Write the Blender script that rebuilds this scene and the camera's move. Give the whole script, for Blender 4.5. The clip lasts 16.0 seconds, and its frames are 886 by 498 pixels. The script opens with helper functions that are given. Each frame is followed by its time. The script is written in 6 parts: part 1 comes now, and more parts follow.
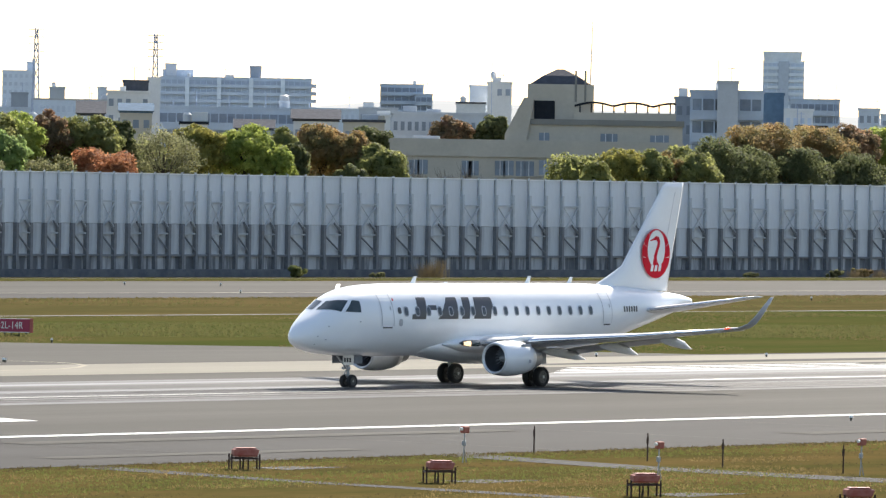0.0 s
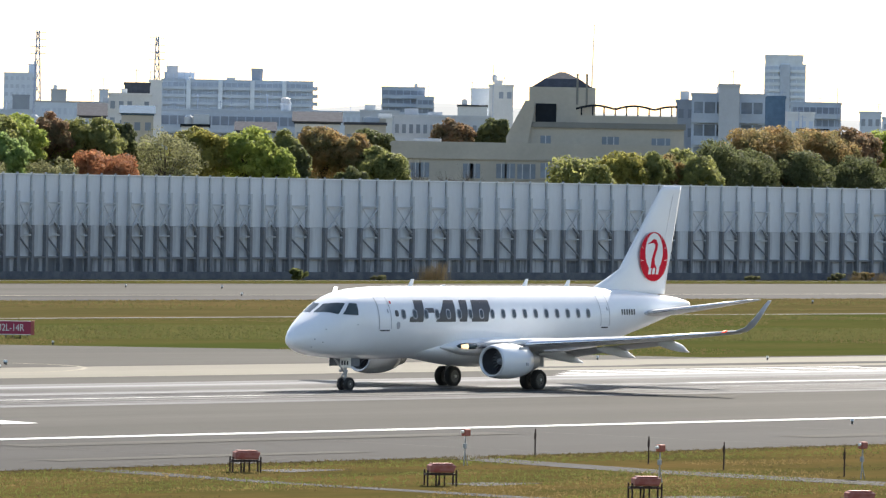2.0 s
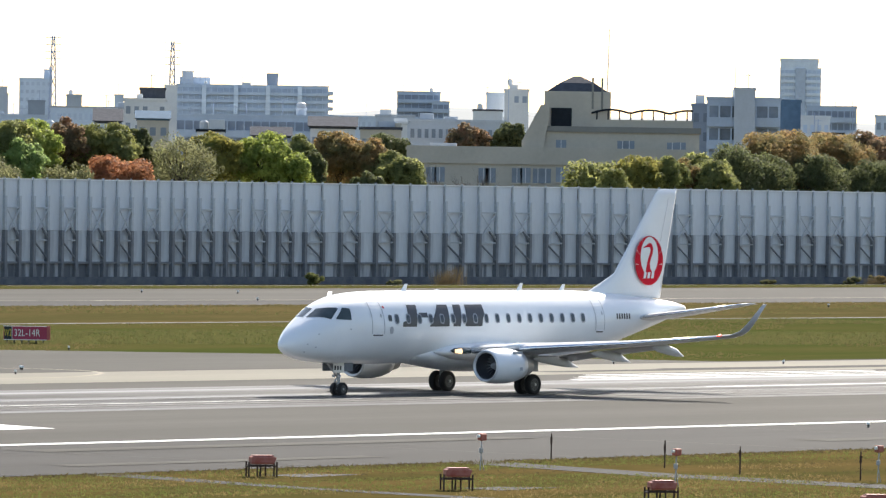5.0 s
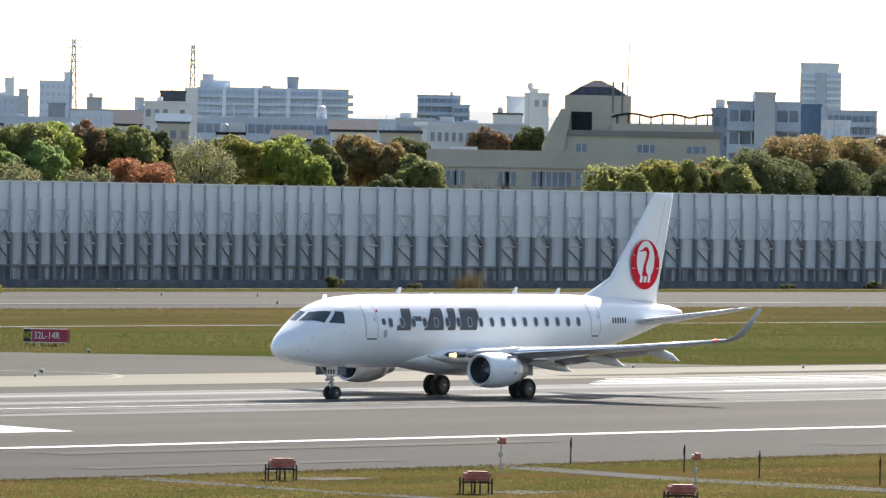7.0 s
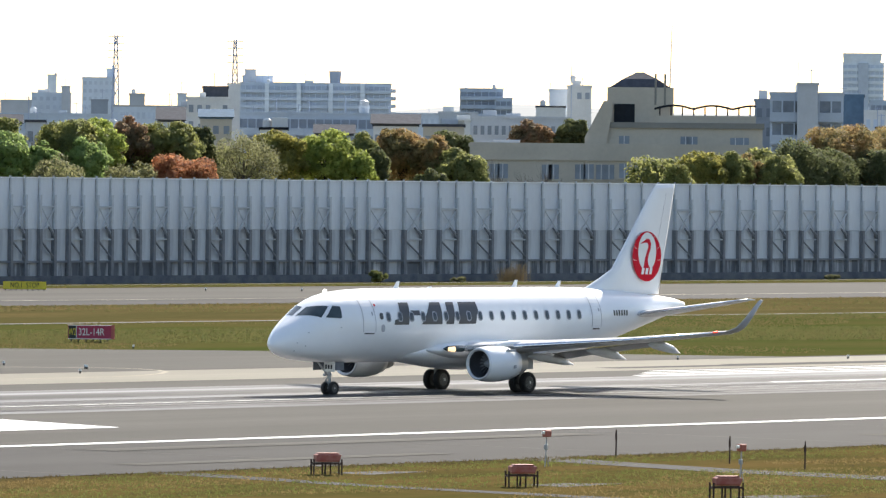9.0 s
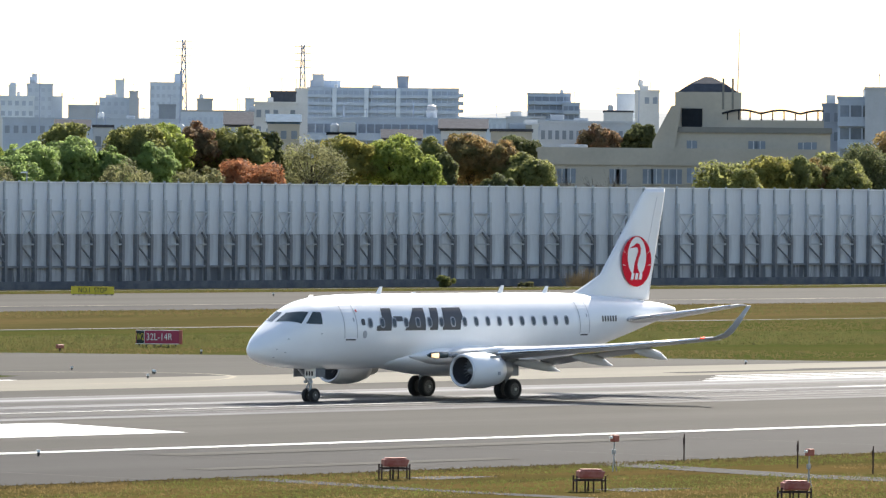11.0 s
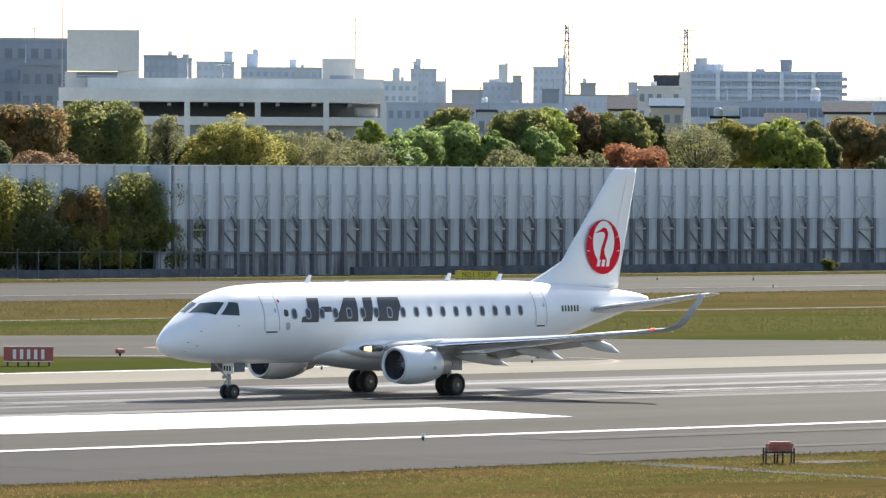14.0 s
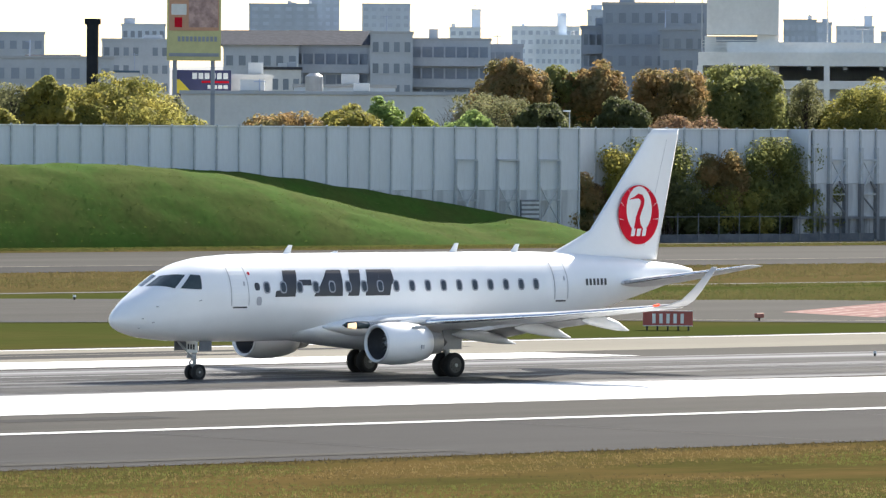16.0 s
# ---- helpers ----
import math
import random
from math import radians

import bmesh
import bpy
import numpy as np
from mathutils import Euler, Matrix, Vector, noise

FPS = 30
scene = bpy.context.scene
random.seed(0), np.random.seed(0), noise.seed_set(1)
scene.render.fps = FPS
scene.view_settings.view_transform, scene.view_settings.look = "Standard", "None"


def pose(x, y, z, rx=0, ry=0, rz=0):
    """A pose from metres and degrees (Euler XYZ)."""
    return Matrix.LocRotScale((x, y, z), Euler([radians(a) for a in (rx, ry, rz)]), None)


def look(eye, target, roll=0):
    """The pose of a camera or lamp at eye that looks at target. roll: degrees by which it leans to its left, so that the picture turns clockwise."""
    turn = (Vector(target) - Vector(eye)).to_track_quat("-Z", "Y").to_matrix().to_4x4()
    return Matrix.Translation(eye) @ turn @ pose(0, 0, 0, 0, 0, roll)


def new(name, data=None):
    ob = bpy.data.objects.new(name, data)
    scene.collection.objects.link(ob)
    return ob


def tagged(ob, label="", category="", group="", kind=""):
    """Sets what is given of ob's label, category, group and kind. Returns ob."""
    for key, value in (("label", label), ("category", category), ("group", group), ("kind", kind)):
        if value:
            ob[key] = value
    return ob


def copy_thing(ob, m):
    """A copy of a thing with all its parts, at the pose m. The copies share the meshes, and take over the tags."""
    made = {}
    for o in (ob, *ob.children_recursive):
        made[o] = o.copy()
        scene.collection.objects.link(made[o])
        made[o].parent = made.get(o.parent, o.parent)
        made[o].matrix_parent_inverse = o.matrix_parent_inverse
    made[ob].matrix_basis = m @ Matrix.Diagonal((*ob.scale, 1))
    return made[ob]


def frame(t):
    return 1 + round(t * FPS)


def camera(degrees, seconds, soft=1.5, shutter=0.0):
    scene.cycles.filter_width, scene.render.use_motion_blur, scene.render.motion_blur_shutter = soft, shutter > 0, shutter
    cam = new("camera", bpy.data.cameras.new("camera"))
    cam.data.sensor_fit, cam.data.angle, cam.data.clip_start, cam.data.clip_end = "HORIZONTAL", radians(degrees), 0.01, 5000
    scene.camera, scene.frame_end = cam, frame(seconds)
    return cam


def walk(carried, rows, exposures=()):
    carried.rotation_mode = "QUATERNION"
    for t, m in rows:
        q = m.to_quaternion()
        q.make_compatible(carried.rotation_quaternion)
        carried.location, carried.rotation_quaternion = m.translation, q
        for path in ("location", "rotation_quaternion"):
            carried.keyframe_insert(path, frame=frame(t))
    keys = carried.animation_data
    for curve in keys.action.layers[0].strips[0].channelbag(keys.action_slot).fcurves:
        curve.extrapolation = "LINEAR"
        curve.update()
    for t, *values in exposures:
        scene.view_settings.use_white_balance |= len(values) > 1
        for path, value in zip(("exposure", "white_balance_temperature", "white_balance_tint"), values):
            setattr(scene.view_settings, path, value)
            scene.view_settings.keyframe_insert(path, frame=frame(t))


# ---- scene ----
# ---- camera: it stands on a lookout and pans ----
EYE = (0.0, 0.0, 9.78)


def aim(pan, tilt, roll):
    """A pose at the lookout: degrees of pan from +y towards +x, of tilt upwards and of roll."""
    b, e = radians(pan), radians(tilt)
    way = Vector((math.sin(b) * math.cos(e), math.cos(b) * math.cos(e), math.sin(e)))
    return look(EYE, Vector(EYE) + way * 100, roll)


cam = camera(7.347, 16.0, soft=1.3)
walk(cam, [
    (0, aim(50.382, -0.590, 0.986)),
    (0.5, aim(50.391, -0.582, 0.919)),
    (1, aim(50.399, -0.591, 0.981)),
    (1.5, aim(50.380, -0.595, 1.009)),
    (2, aim(50.371, -0.567, 1.051)),
    (2.5, aim(50.356, -0.548, 1.073)),
    (3, aim(50.329, -0.547, 1.012)),
    (3.5, aim(50.304, -0.548, 0.892)),
    (4, aim(50.269, -0.547, 0.896)),
    (6.5, aim(50.151, -0.491, 1.026)),
    (7, aim(50.074, -0.505, 1.059)),
    (7.5, aim(50.004, -0.498, 0.955)),
    (8, aim(49.926, -0.499, 0.809)),
    (8.5, aim(49.824, -0.542, 0.669)),
    (11, aim(49.149, -0.530, 0.556)),
    (11.5, aim(48.930, -0.552, 0.541)),
    (12, aim(48.692, -0.618, 0.633)),
    (12.5, aim(48.357, -0.696, 0.609)),
    (13, aim(47.670, -0.690, 0.442)),
    (13.5, aim(46.581, -0.650, 0.451)),
    (14, aim(45.965, -0.687, 0.367)),
    (14.5, aim(45.093, -0.857, 0.299)),
    (15, aim(43.891, -1.109, 0.278)),
    (15.5, aim(42.173, -1.113, 0.224)),
    (16, aim(40.661, -1.016, 0.372)),
], exposures=[(0, 1.0, 6850, 10), (16, 1.0, 6850, 10)])

# ---- world, sun and exposure ----
SUN_AZ, SUN_EL = 66.6, 36.0            # degrees: azimuth from +y towards +x, elevation
world = bpy.data.worlds.new("sky")
scene.world = world
world.use_nodes = True
wn = world.node_tree
sky = wn.nodes.new("ShaderNodeTexSky")
sky.sky_type = "NISHITA"
sky.sun_disc = False
sky.sun_elevation = radians(SUN_EL)
sky.sun_rotation = radians(SUN_AZ)
sky.altitude = 10
sky.air_density, sky.dust_density, sky.ozone_density = 1.0, 1.2, 1.4
wn.nodes["Background"].inputs["Strength"].default_value = 0.115
wn.links.new(sky.outputs["Color"], wn.nodes["Background"].inputs["Color"])
sun = new("sun", bpy.data.lights.new("sun", "SUN"))
sun.data.energy, sun.data.angle, sun.data.color = 5.0, radians(0.6), (1.0, 0.95, 0.87)
sun_way = Vector((math.sin(radians(SUN_AZ)) * math.cos(radians(SUN_EL)), math.cos(radians(SUN_AZ)) * math.cos(radians(SUN_EL)), math.sin(radians(SUN_EL))))
sun.matrix_world = look(sun_way * 300, (0, 0, 0))


# ---- materials ----
def material(name, base, rough=0.6, metal=0.0, vary=0.15, scale=1.0, grain=0.0, grain_scale=30.0, second=None, stretch=(1, 1, 1), coat=0.0, per_object=0.0, per_island=0.0, mix=(0.42, 0.62), spec=0.5):
    """Principled surface: two scales of noise vary the colour, a fine one gives relief."""
    m = bpy.data.materials.new(name)
    m.use_nodes = True
    n, l = m.node_tree.nodes, m.node_tree.links
    b = n["Principled BSDF"]
    b.inputs["Roughness"].default_value = rough
    b.inputs["Metallic"].default_value = metal
    b.inputs["Coat Weight"].default_value = coat
    b.inputs["Specular IOR Level"].default_value = spec
    geo = n.new("ShaderNodeNewGeometry") if second is not None or per_island or stretch != (1, 1, 1) else None
    co = n.new("ShaderNodeTexCoord")
    mp = n.new("ShaderNodeMapping")
    mp.inputs["Scale"].default_value = stretch
    l.new(co.outputs["Object"], mp.inputs["Vector"])
    big = n.new("ShaderNodeTexNoise")
    big.inputs["Scale"].default_value, big.inputs["Detail"].default_value, big.inputs["Roughness"].default_value = scale, 8, 0.62
    l.new(mp.outputs["Vector"], big.inputs["Vector"])
    ramp = n.new("ShaderNodeMapRange")
    ramp.inputs["From Min"].default_value, ramp.inputs["From Max"].default_value = mix
    l.new(big.outputs["Fac"], ramp.inputs["Value"])
    two = n.new("ShaderNodeMix")
    two.data_type = "RGBA"
    dark = tuple(c * (1 - vary) for c in base)
    two.inputs["A"].default_value = (*(second or dark), 1)
    two.inputs["B"].default_value = (*base, 1)
    l.new(ramp.outputs["Result"], two.inputs["Factor"])
    out = two.outputs["Result"]
    fine = n.new("ShaderNodeTexNoise")
    fine.inputs["Scale"].default_value, fine.inputs["Detail"].default_value = grain_scale, 4
    l.new(mp.outputs["Vector"], fine.inputs["Vector"])
    hsv = n.new("ShaderNodeHueSaturation")
    l.new(out, hsv.inputs["Color"])
    add = n.new("ShaderNodeMath")
    add.operation = "MULTIPLY_ADD"
    add.inputs[1].default_value, add.inputs[2].default_value = vary * 1.4, 1 - vary * 0.7
    l.new(fine.outputs["Fac"], add.inputs[0])
    last = add.outputs[0]
    if per_object or per_island:
        src = n.new("ShaderNodeObjectInfo").outputs["Random"] if per_object else geo.outputs["Random Per Island"]
        k = per_object or per_island
        sc = n.new("ShaderNodeMath")
        sc.operation = "MULTIPLY_ADD"
        sc.inputs[1].default_value, sc.inputs[2].default_value = k, 1 - k / 2
        l.new(src, sc.inputs[0])
        mu = n.new("ShaderNodeMath")
        mu.operation = "MULTIPLY"
        l.new(last, mu.inputs[0]), l.new(sc.outputs[0], mu.inputs[1])
        last = mu.outputs[0]
    l.new(last, hsv.inputs["Value"])
    l.new(hsv.outputs["Color"], b.inputs["Base Color"])
    if grain:
        bump = n.new("ShaderNodeBump")
        bump.inputs["Strength"].default_value, bump.inputs["Distance"].default_value = grain, 0.02
        l.new(fine.outputs["Fac"], bump.inputs["Height"])
        l.new(bump.outputs["Normal"], b.inputs["Normal"])
    return m


def glowing(name, colour, strength):
    m = bpy.data.materials.new(name)
    m.use_nodes = True
    b = m.node_tree.nodes["Principled BSDF"]
    b.inputs["Base Color"].default_value = (*colour, 1)
    b.inputs["Emission Color"].default_value = (*colour, 1)
    b.inputs["Emission Strength"].default_value = strength
    return m


M = {}
M["grass"] = material("grass", (0.062, 0.057, 0.020), 0.95, vary=0.35, scale=0.2, grain=0.5, grain_scale=2.2, second=(0.098, 0.070, 0.028), stretch=(0.45, 1, 1), mix=(0.4, 0.6), spec=0.0)
M["grass_dry"] = material("grass_dry", (0.098, 0.075, 0.034), 0.95, vary=0.45, scale=0.09, grain=0.5, grain_scale=1.6, second=(0.070, 0.062, 0.026), stretch=(0.35, 1, 1), spec=0.0)
M["grass_fresh"] = material("grass_fresh", (0.050, 0.060, 0.018), 0.95, vary=0.3, scale=0.06, grain=0.5, grain_scale=1.6, second=(0.075, 0.066, 0.025), stretch=(0.35, 1, 1), mix=(0.35, 0.55), spec=0.0)
M["berm_grass"] = material("berm_grass", (0.050, 0.102, 0.018), 0.95, vary=0.4, scale=0.22, grain=0.9, grain_scale=1.6, second=(0.062, 0.088, 0.020), spec=0.03, mix=(0.4, 0.62))
M["asphalt"] = material("asphalt", (0.060, 0.058, 0.053), 0.85, vary=0.34, scale=0.06, grain=0.2, grain_scale=9, stretch=(0.12, 1, 1), spec=0.06)
M["asphalt_dark"] = material("asphalt_dark", (0.034, 0.034, 0.0355), 0.85, vary=0.34, scale=0.05, grain=0.2, grain_scale=8, stretch=(0.1, 1, 1), spec=0.06)
M["asphalt_pale"] = material("asphalt_pale", (0.25, 0.235, 0.195), 0.85, vary=0.24, scale=0.06, grain=0.15, grain_scale=9, stretch=(0.1, 1, 1), spec=0.06)
M["asphalt_worn"] = material("asphalt_worn", (0.26, 0.26, 0.265), 0.6, vary=0.3, scale=0.5, grain=0.15, grain_scale=9, second=(0.075, 0.075, 0.077), stretch=(0.012, 1, 1), mix=(0.4, 0.62), spec=0.02)
M["rubber_mark"] = material("rubber_mark", (0.034, 0.034, 0.035), 0.7, vary=0.25, scale=0.5, grain=0.1, second=(0.052, 0.052, 0.053), stretch=(0.012, 1, 1), spec=0.06)
M["concrete"] = material("concrete", (0.14, 0.135, 0.125), 0.85, vary=0.2, scale=0.5, grain=0.15, grain_scale=14, spec=0.06)
M["paint"] = material("paint", (0.82, 0.82, 0.8), 0.55, vary=0.08, scale=0.7, grain=0.1, grain_scale=9, stretch=(0.3, 1, 1))
M["paint_yellow"] = material("paint_yellow", (0.17, 0.145, 0.075), 0.6, vary=0.12, scale=0.7)
M["paint_red"] = material("paint_red", (0.20, 0.09, 0.082), 0.9, vary=0.2, scale=0.4, second=(0.27, 0.16, 0.14), spec=0.1)
M["paint_worn"] = material("paint_worn", (0.74, 0.74, 0.72), 0.6, vary=0.15, scale=1.2, grain=0.1, grain_scale=9, second=(0.22, 0.22, 0.22), stretch=(0.05, 1, 1), mix=(0.36, 0.52), spec=0.1)
M["paint_pink"] = material("paint_pink", (0.42, 0.34, 0.32), 0.9, vary=0.2, scale=0.8, second=(0.22, 0.12, 0.11), spec=0.05)
M["cladding"] = material("cladding", (0.68, 0.71, 0.75), 0.45, vary=0.12, scale=0.35, grain=0.05, grain_scale=6, stretch=(1, 1, 0.2), per_object=0.09)
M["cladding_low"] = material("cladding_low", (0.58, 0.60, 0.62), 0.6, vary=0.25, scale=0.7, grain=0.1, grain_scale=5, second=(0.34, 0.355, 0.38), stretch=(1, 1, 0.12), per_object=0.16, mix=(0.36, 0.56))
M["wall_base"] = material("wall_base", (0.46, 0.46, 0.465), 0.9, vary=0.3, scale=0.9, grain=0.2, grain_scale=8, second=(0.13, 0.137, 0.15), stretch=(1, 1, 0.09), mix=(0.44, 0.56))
# dark tone for the shade along the wall's foot; also on the fence base
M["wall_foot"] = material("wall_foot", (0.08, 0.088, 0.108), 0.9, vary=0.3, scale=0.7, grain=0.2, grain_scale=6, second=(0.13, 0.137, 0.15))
M["post_steel"] = material("post_steel", (0.50, 0.53, 0.56), 0.5, metal=0.0, vary=0.15, scale=2)
M["post_dark"] = material("post_dark", (0.19, 0.20, 0.22), 0.6, vary=0.2, scale=2)
M["coping"] = material("coping", (0.92, 0.93, 0.93), 0.35, vary=0.1, scale=3)
M["aircraft_white"] = material("aircraft_white", (0.84, 0.85, 0.86), 0.28, vary=0.03, scale=0.6, coat=0.3)
M["aircraft_grey"] = material("aircraft_grey", (0.42, 0.43, 0.45), 0.4, vary=0.08, scale=0.8)
M["wing_metal"] = material("wing_metal", (0.75, 0.76, 0.78), 0.2, metal=0.9, vary=0.05, scale=2)
M["inlet_metal"] = material("inlet_metal", (0.72, 0.73, 0.75), 0.42, metal=0.35, vary=0.06, scale=2)
M["wing_grey"] = material("wing_grey", (0.60, 0.615, 0.635), 0.35, vary=0.06, scale=0.8)
M["dark_paint"] = material("dark_paint", (0.03, 0.032, 0.04), 0.35, vary=0.1, scale=2)
M["seam"] = material("seam", (0.44, 0.45, 0.48), 0.6, vary=0.1, scale=2)
M["window_dark"] = material("window_dark", (0.035, 0.045, 0.06), 0.08, vary=0.1, scale=2)
M["window_rim"] = material("window_rim", (0.3, 0.31, 0.34), 0.4, vary=0.05, scale=2)
M["windscreen"] = material("windscreen", (0.05, 0.07, 0.075), 0.06, vary=0.2, scale=3)
M["logo_red"] = material("logo_red", (0.60, 0.004, 0.022), 0.55, vary=0.05, scale=2, spec=0.15)
M["tyre"] = material("tyre", (0.012, 0.012, 0.013), 0.75, vary=0.2, scale=6, grain=0.1)
M["rim"] = material("rim", (0.08, 0.08, 0.08), 0.4, metal=0.3, vary=0.15, scale=8)
M["gear_metal"] = material("gear_metal", (0.45, 0.46, 0.47), 0.4, metal=0.4, vary=0.15, scale=6)
M["engine_dark"] = material("engine_dark", (0.05, 0.052, 0.06), 0.5, vary=0.2, scale=4)
M["box_red"] = material("box_red", (0.300, 0.064, 0.041), 0.6, vary=0.2, scale=2.5, second=(0.345, 0.112, 0.083))
M["rust"] = material("rust", (0.045, 0.022, 0.018), 0.8, vary=0.3, scale=6)
M["galvanised"] = material("galvanised", (0.36, 0.38, 0.40), 0.45, metal=0.3, vary=0.15, scale=5)
M["sign_red"] = material("sign_red", (0.36, 0.025, 0.07), 0.5, vary=0.1, scale=2)
M["sign_yellow"] = material("sign_yellow", (0.75, 0.58, 0.04), 0.5, vary=0.1, scale=2)
M["sign_pink"] = material("sign_pink", (0.413, 0.090, 0.075), 0.5, vary=0.1, scale=2)
M["black"] = material("black", (0.02, 0.02, 0.02), 0.6, vary=0.1, scale=3)
M["white"] = material("white", (0.8, 0.8, 0.78), 0.5, vary=0.06, scale=2)
M["nav_red"] = glowing("nav_red", (1.0, 0.06, 0.02), 0.8)
M["landing_lamp"] = glowing("landing_lamp", (1.0, 0.72, 0.42), 0.7)
M["lamp_white"] = glowing("lamp_white", (1.0, 0.97, 0.9), 1.2)
TWIG = material("twig", (0.19, 0.165, 0.14), 0.9, vary=0.25, scale=2)
BARK = material("bark", (0.06, 0.045, 0.035), 0.9, vary=0.3, scale=3, grain=0.3, grain_scale=10)


def leaf(name, base, second, vary=0.2):
    m = material("leaf_" + name, base, 0.6, vary=vary, scale=0.55, second=second, per_island=0.16, grain_scale=3, spec=0.12, mix=(0.4, 0.6))
    n, l = m.node_tree.nodes, m.node_tree.links
    b = n["Principled BSDF"]
    out = n["Material Output"]
    tr = n.new("ShaderNodeBsdfTranslucent")
    mx = n.new("ShaderNodeMixShader")
    mx.inputs["Fac"].default_value = 0.68
    l.new(n["Hue/Saturation/Value"].outputs["Color"], tr.inputs["Color"])
    l.new(b.outputs["BSDF"], mx.inputs[1]), l.new(tr.outputs["BSDF"], mx.inputs[2])
    l.new(mx.outputs["Shader"], out.inputs["Surface"])
    return m


L = {
    "bright": leaf("bright", (0.419, 0.464, 0.120), (0.254, 0.317, 0.084)),
    "fresh": leaf("fresh", (0.343, 0.439, 0.156), (0.241, 0.329, 0.120)),
    "olive": leaf("olive", (0.318, 0.323, 0.114), (0.197, 0.220, 0.090)),
    "gold": leaf("gold", (0.432, 0.384, 0.108), (0.229, 0.238, 0.078)),
    "brown": leaf("brown", (0.394, 0.262, 0.120), (0.229, 0.207, 0.096)),
    "dark": leaf("dark", (0.165, 0.18, 0.08), (0.11, 0.13, 0.065)),
    "maroon": leaf("maroon", (0.318, 0.195, 0.120), (0.191, 0.159, 0.096)),
    "orange": leaf("orange", (0.508, 0.232, 0.114), (0.330, 0.165, 0.090)),
    "thin": leaf("thin", (0.25, 0.25, 0.125), (0.18, 0.185, 0.10)),
}


# ---- mesh helpers ----
class Geo:
    """Collects faces of one mesh."""

    def __init__(self):
        self.v, self.f = [], []

    def face(self, pts):
        k = len(self.v)
        self.v += [tuple(p) for p in pts]
        self.f.append(tuple(range(k, k + len(pts))))
        return self

    def box(self, x0, x1, y0, y1, z0, z1, m=None, b=0.0):
        """A box; b cuts its edges by a chamfer."""
        k = len(self.v)
        if b <= 0:
            pts = [(x, y, z) for z in (z0, z1) for x, y in ((x0, y0), (x1, y0), (x1, y1), (x0, y1))]
            fs = [(3, 2, 1, 0), (4, 5, 6, 7), (0, 1, 5, 4), (1, 2, 6, 5), (2, 3, 7, 6), (3, 0, 4, 7)]
        else:
            def ring(z, i):
                return [(x0 + i, y0, z), (x1 - i, y0, z), (x1, y0 + i, z), (x1, y1 - i, z), (x1 - i, y1, z), (x0 + i, y1, z), (x0, y1 - i, z), (x0, y0 + i, z)]

            def inner(z):
                return [(min(max(x, x0 + b), x1 - b), min(max(y, y0 + b), y1 - b), z) for x, y, _ in ring(z, b)]
            pts = inner(z0) + ring(z0 + b, b) + ring(z1 - b, b) + inner(z1)
            fs = [tuple(range(7, -1, -1)), tuple(range(24, 32))]
            for r in range(3):
                fs += [(r * 8 + i, r * 8 + (i + 1) % 8, r * 8 + 8 + (i + 1) % 8, r * 8 + 8 + i) for i in range(8)]
        if m is not None:
            pts = [tuple(m @ Vector(p)) for p in pts]
        self.v += pts
        self.f += [tuple(i + k for i in f) for f in fs]
        return self

    def tube(self, p0, p1, r0, r1=None, n=8, caps=True):
        p0, p1 = Vector(p0), Vector(p1)
        r1 = r0 if r1 is None else r1
        q = (p1 - p0).to_track_quat("Z", "Y")
        k = len(self.v)
        for p, r in ((p0, r0), (p1, r1)):
            self.v += [tuple(p + q @ Vector((r * math.cos(2 * math.pi * i / n), r * math.sin(2 * math.pi * i / n), 0))) for i in range(n)]
        self.f += [(k + i, k + (i + 1) % n, k + n + (i + 1) % n, k + n + i) for i in range(n)]
        if caps:
            self.f += [tuple(range(k + n - 1, k - 1, -1)), tuple(range(k + n, k + 2 * n))]
        return self

    def loft(self, rings, close=True, cap0=True, cap1=True):
        """Joins rings of equally many points."""
        k, n = len(self.v), len(rings[0])
        for r in rings:
            self.v += [tuple(p) for p in r]
        for j in range(len(rings) - 1):
            a = k + j * n
            self.f += [(a + i, a + (i + 1) % n, a + n + (i + 1) % n, a + n + i) for i in range(n if close else n - 1)]
        if cap0:
            self.f.append(tuple(range(k + n - 1, k - 1, -1)))
        if cap1:
            e = k + (len(rings) - 1) * n
            self.f.append(tuple(range(e, e + n)))
        return self

    def revolve(self, prof, axis=(0, 0, 0), n=32):
        """Turns a profile of (x, radius) about the x axis through the point axis."""
        ax = Vector(axis)
        rings = [[tuple(ax + Vector((x, r * math.cos(2 * math.pi * i / n), r * math.sin(2 * math.pi * i / n)))) for i in range(n)] for x, r in prof]
        return self.loft(rings, True, False, False)

    def data(self, name, mat, smooth=False):
        me = bpy.data.meshes.new(name)
        me.from_pydata(self.v, [], self.f)
        me.materials.append(mat)
        if smooth:
            me.polygons.foreach_set("use_smooth", [True] * len(me.polygons))
        me.update()
        return me


def part(name, geo, mat, parent, label="", smooth=False, at=None):
    """One mesh object under a thing or a part. geo may be a mesh to share."""
    ob = new(name, geo.data(name, mat, smooth) if isinstance(geo, Geo) else geo)
    ob.parent = parent
    if at is not None:
        ob.matrix_basis = at
    if label:
        ob["label"] = label
    return ob


def thing(name, geo, mat, label, category, group="", kind="", smooth=False):
    ob = new(name, geo.data(name, mat, smooth) if geo is not None else None)
    return tagged(ob, label, category, group, kind)


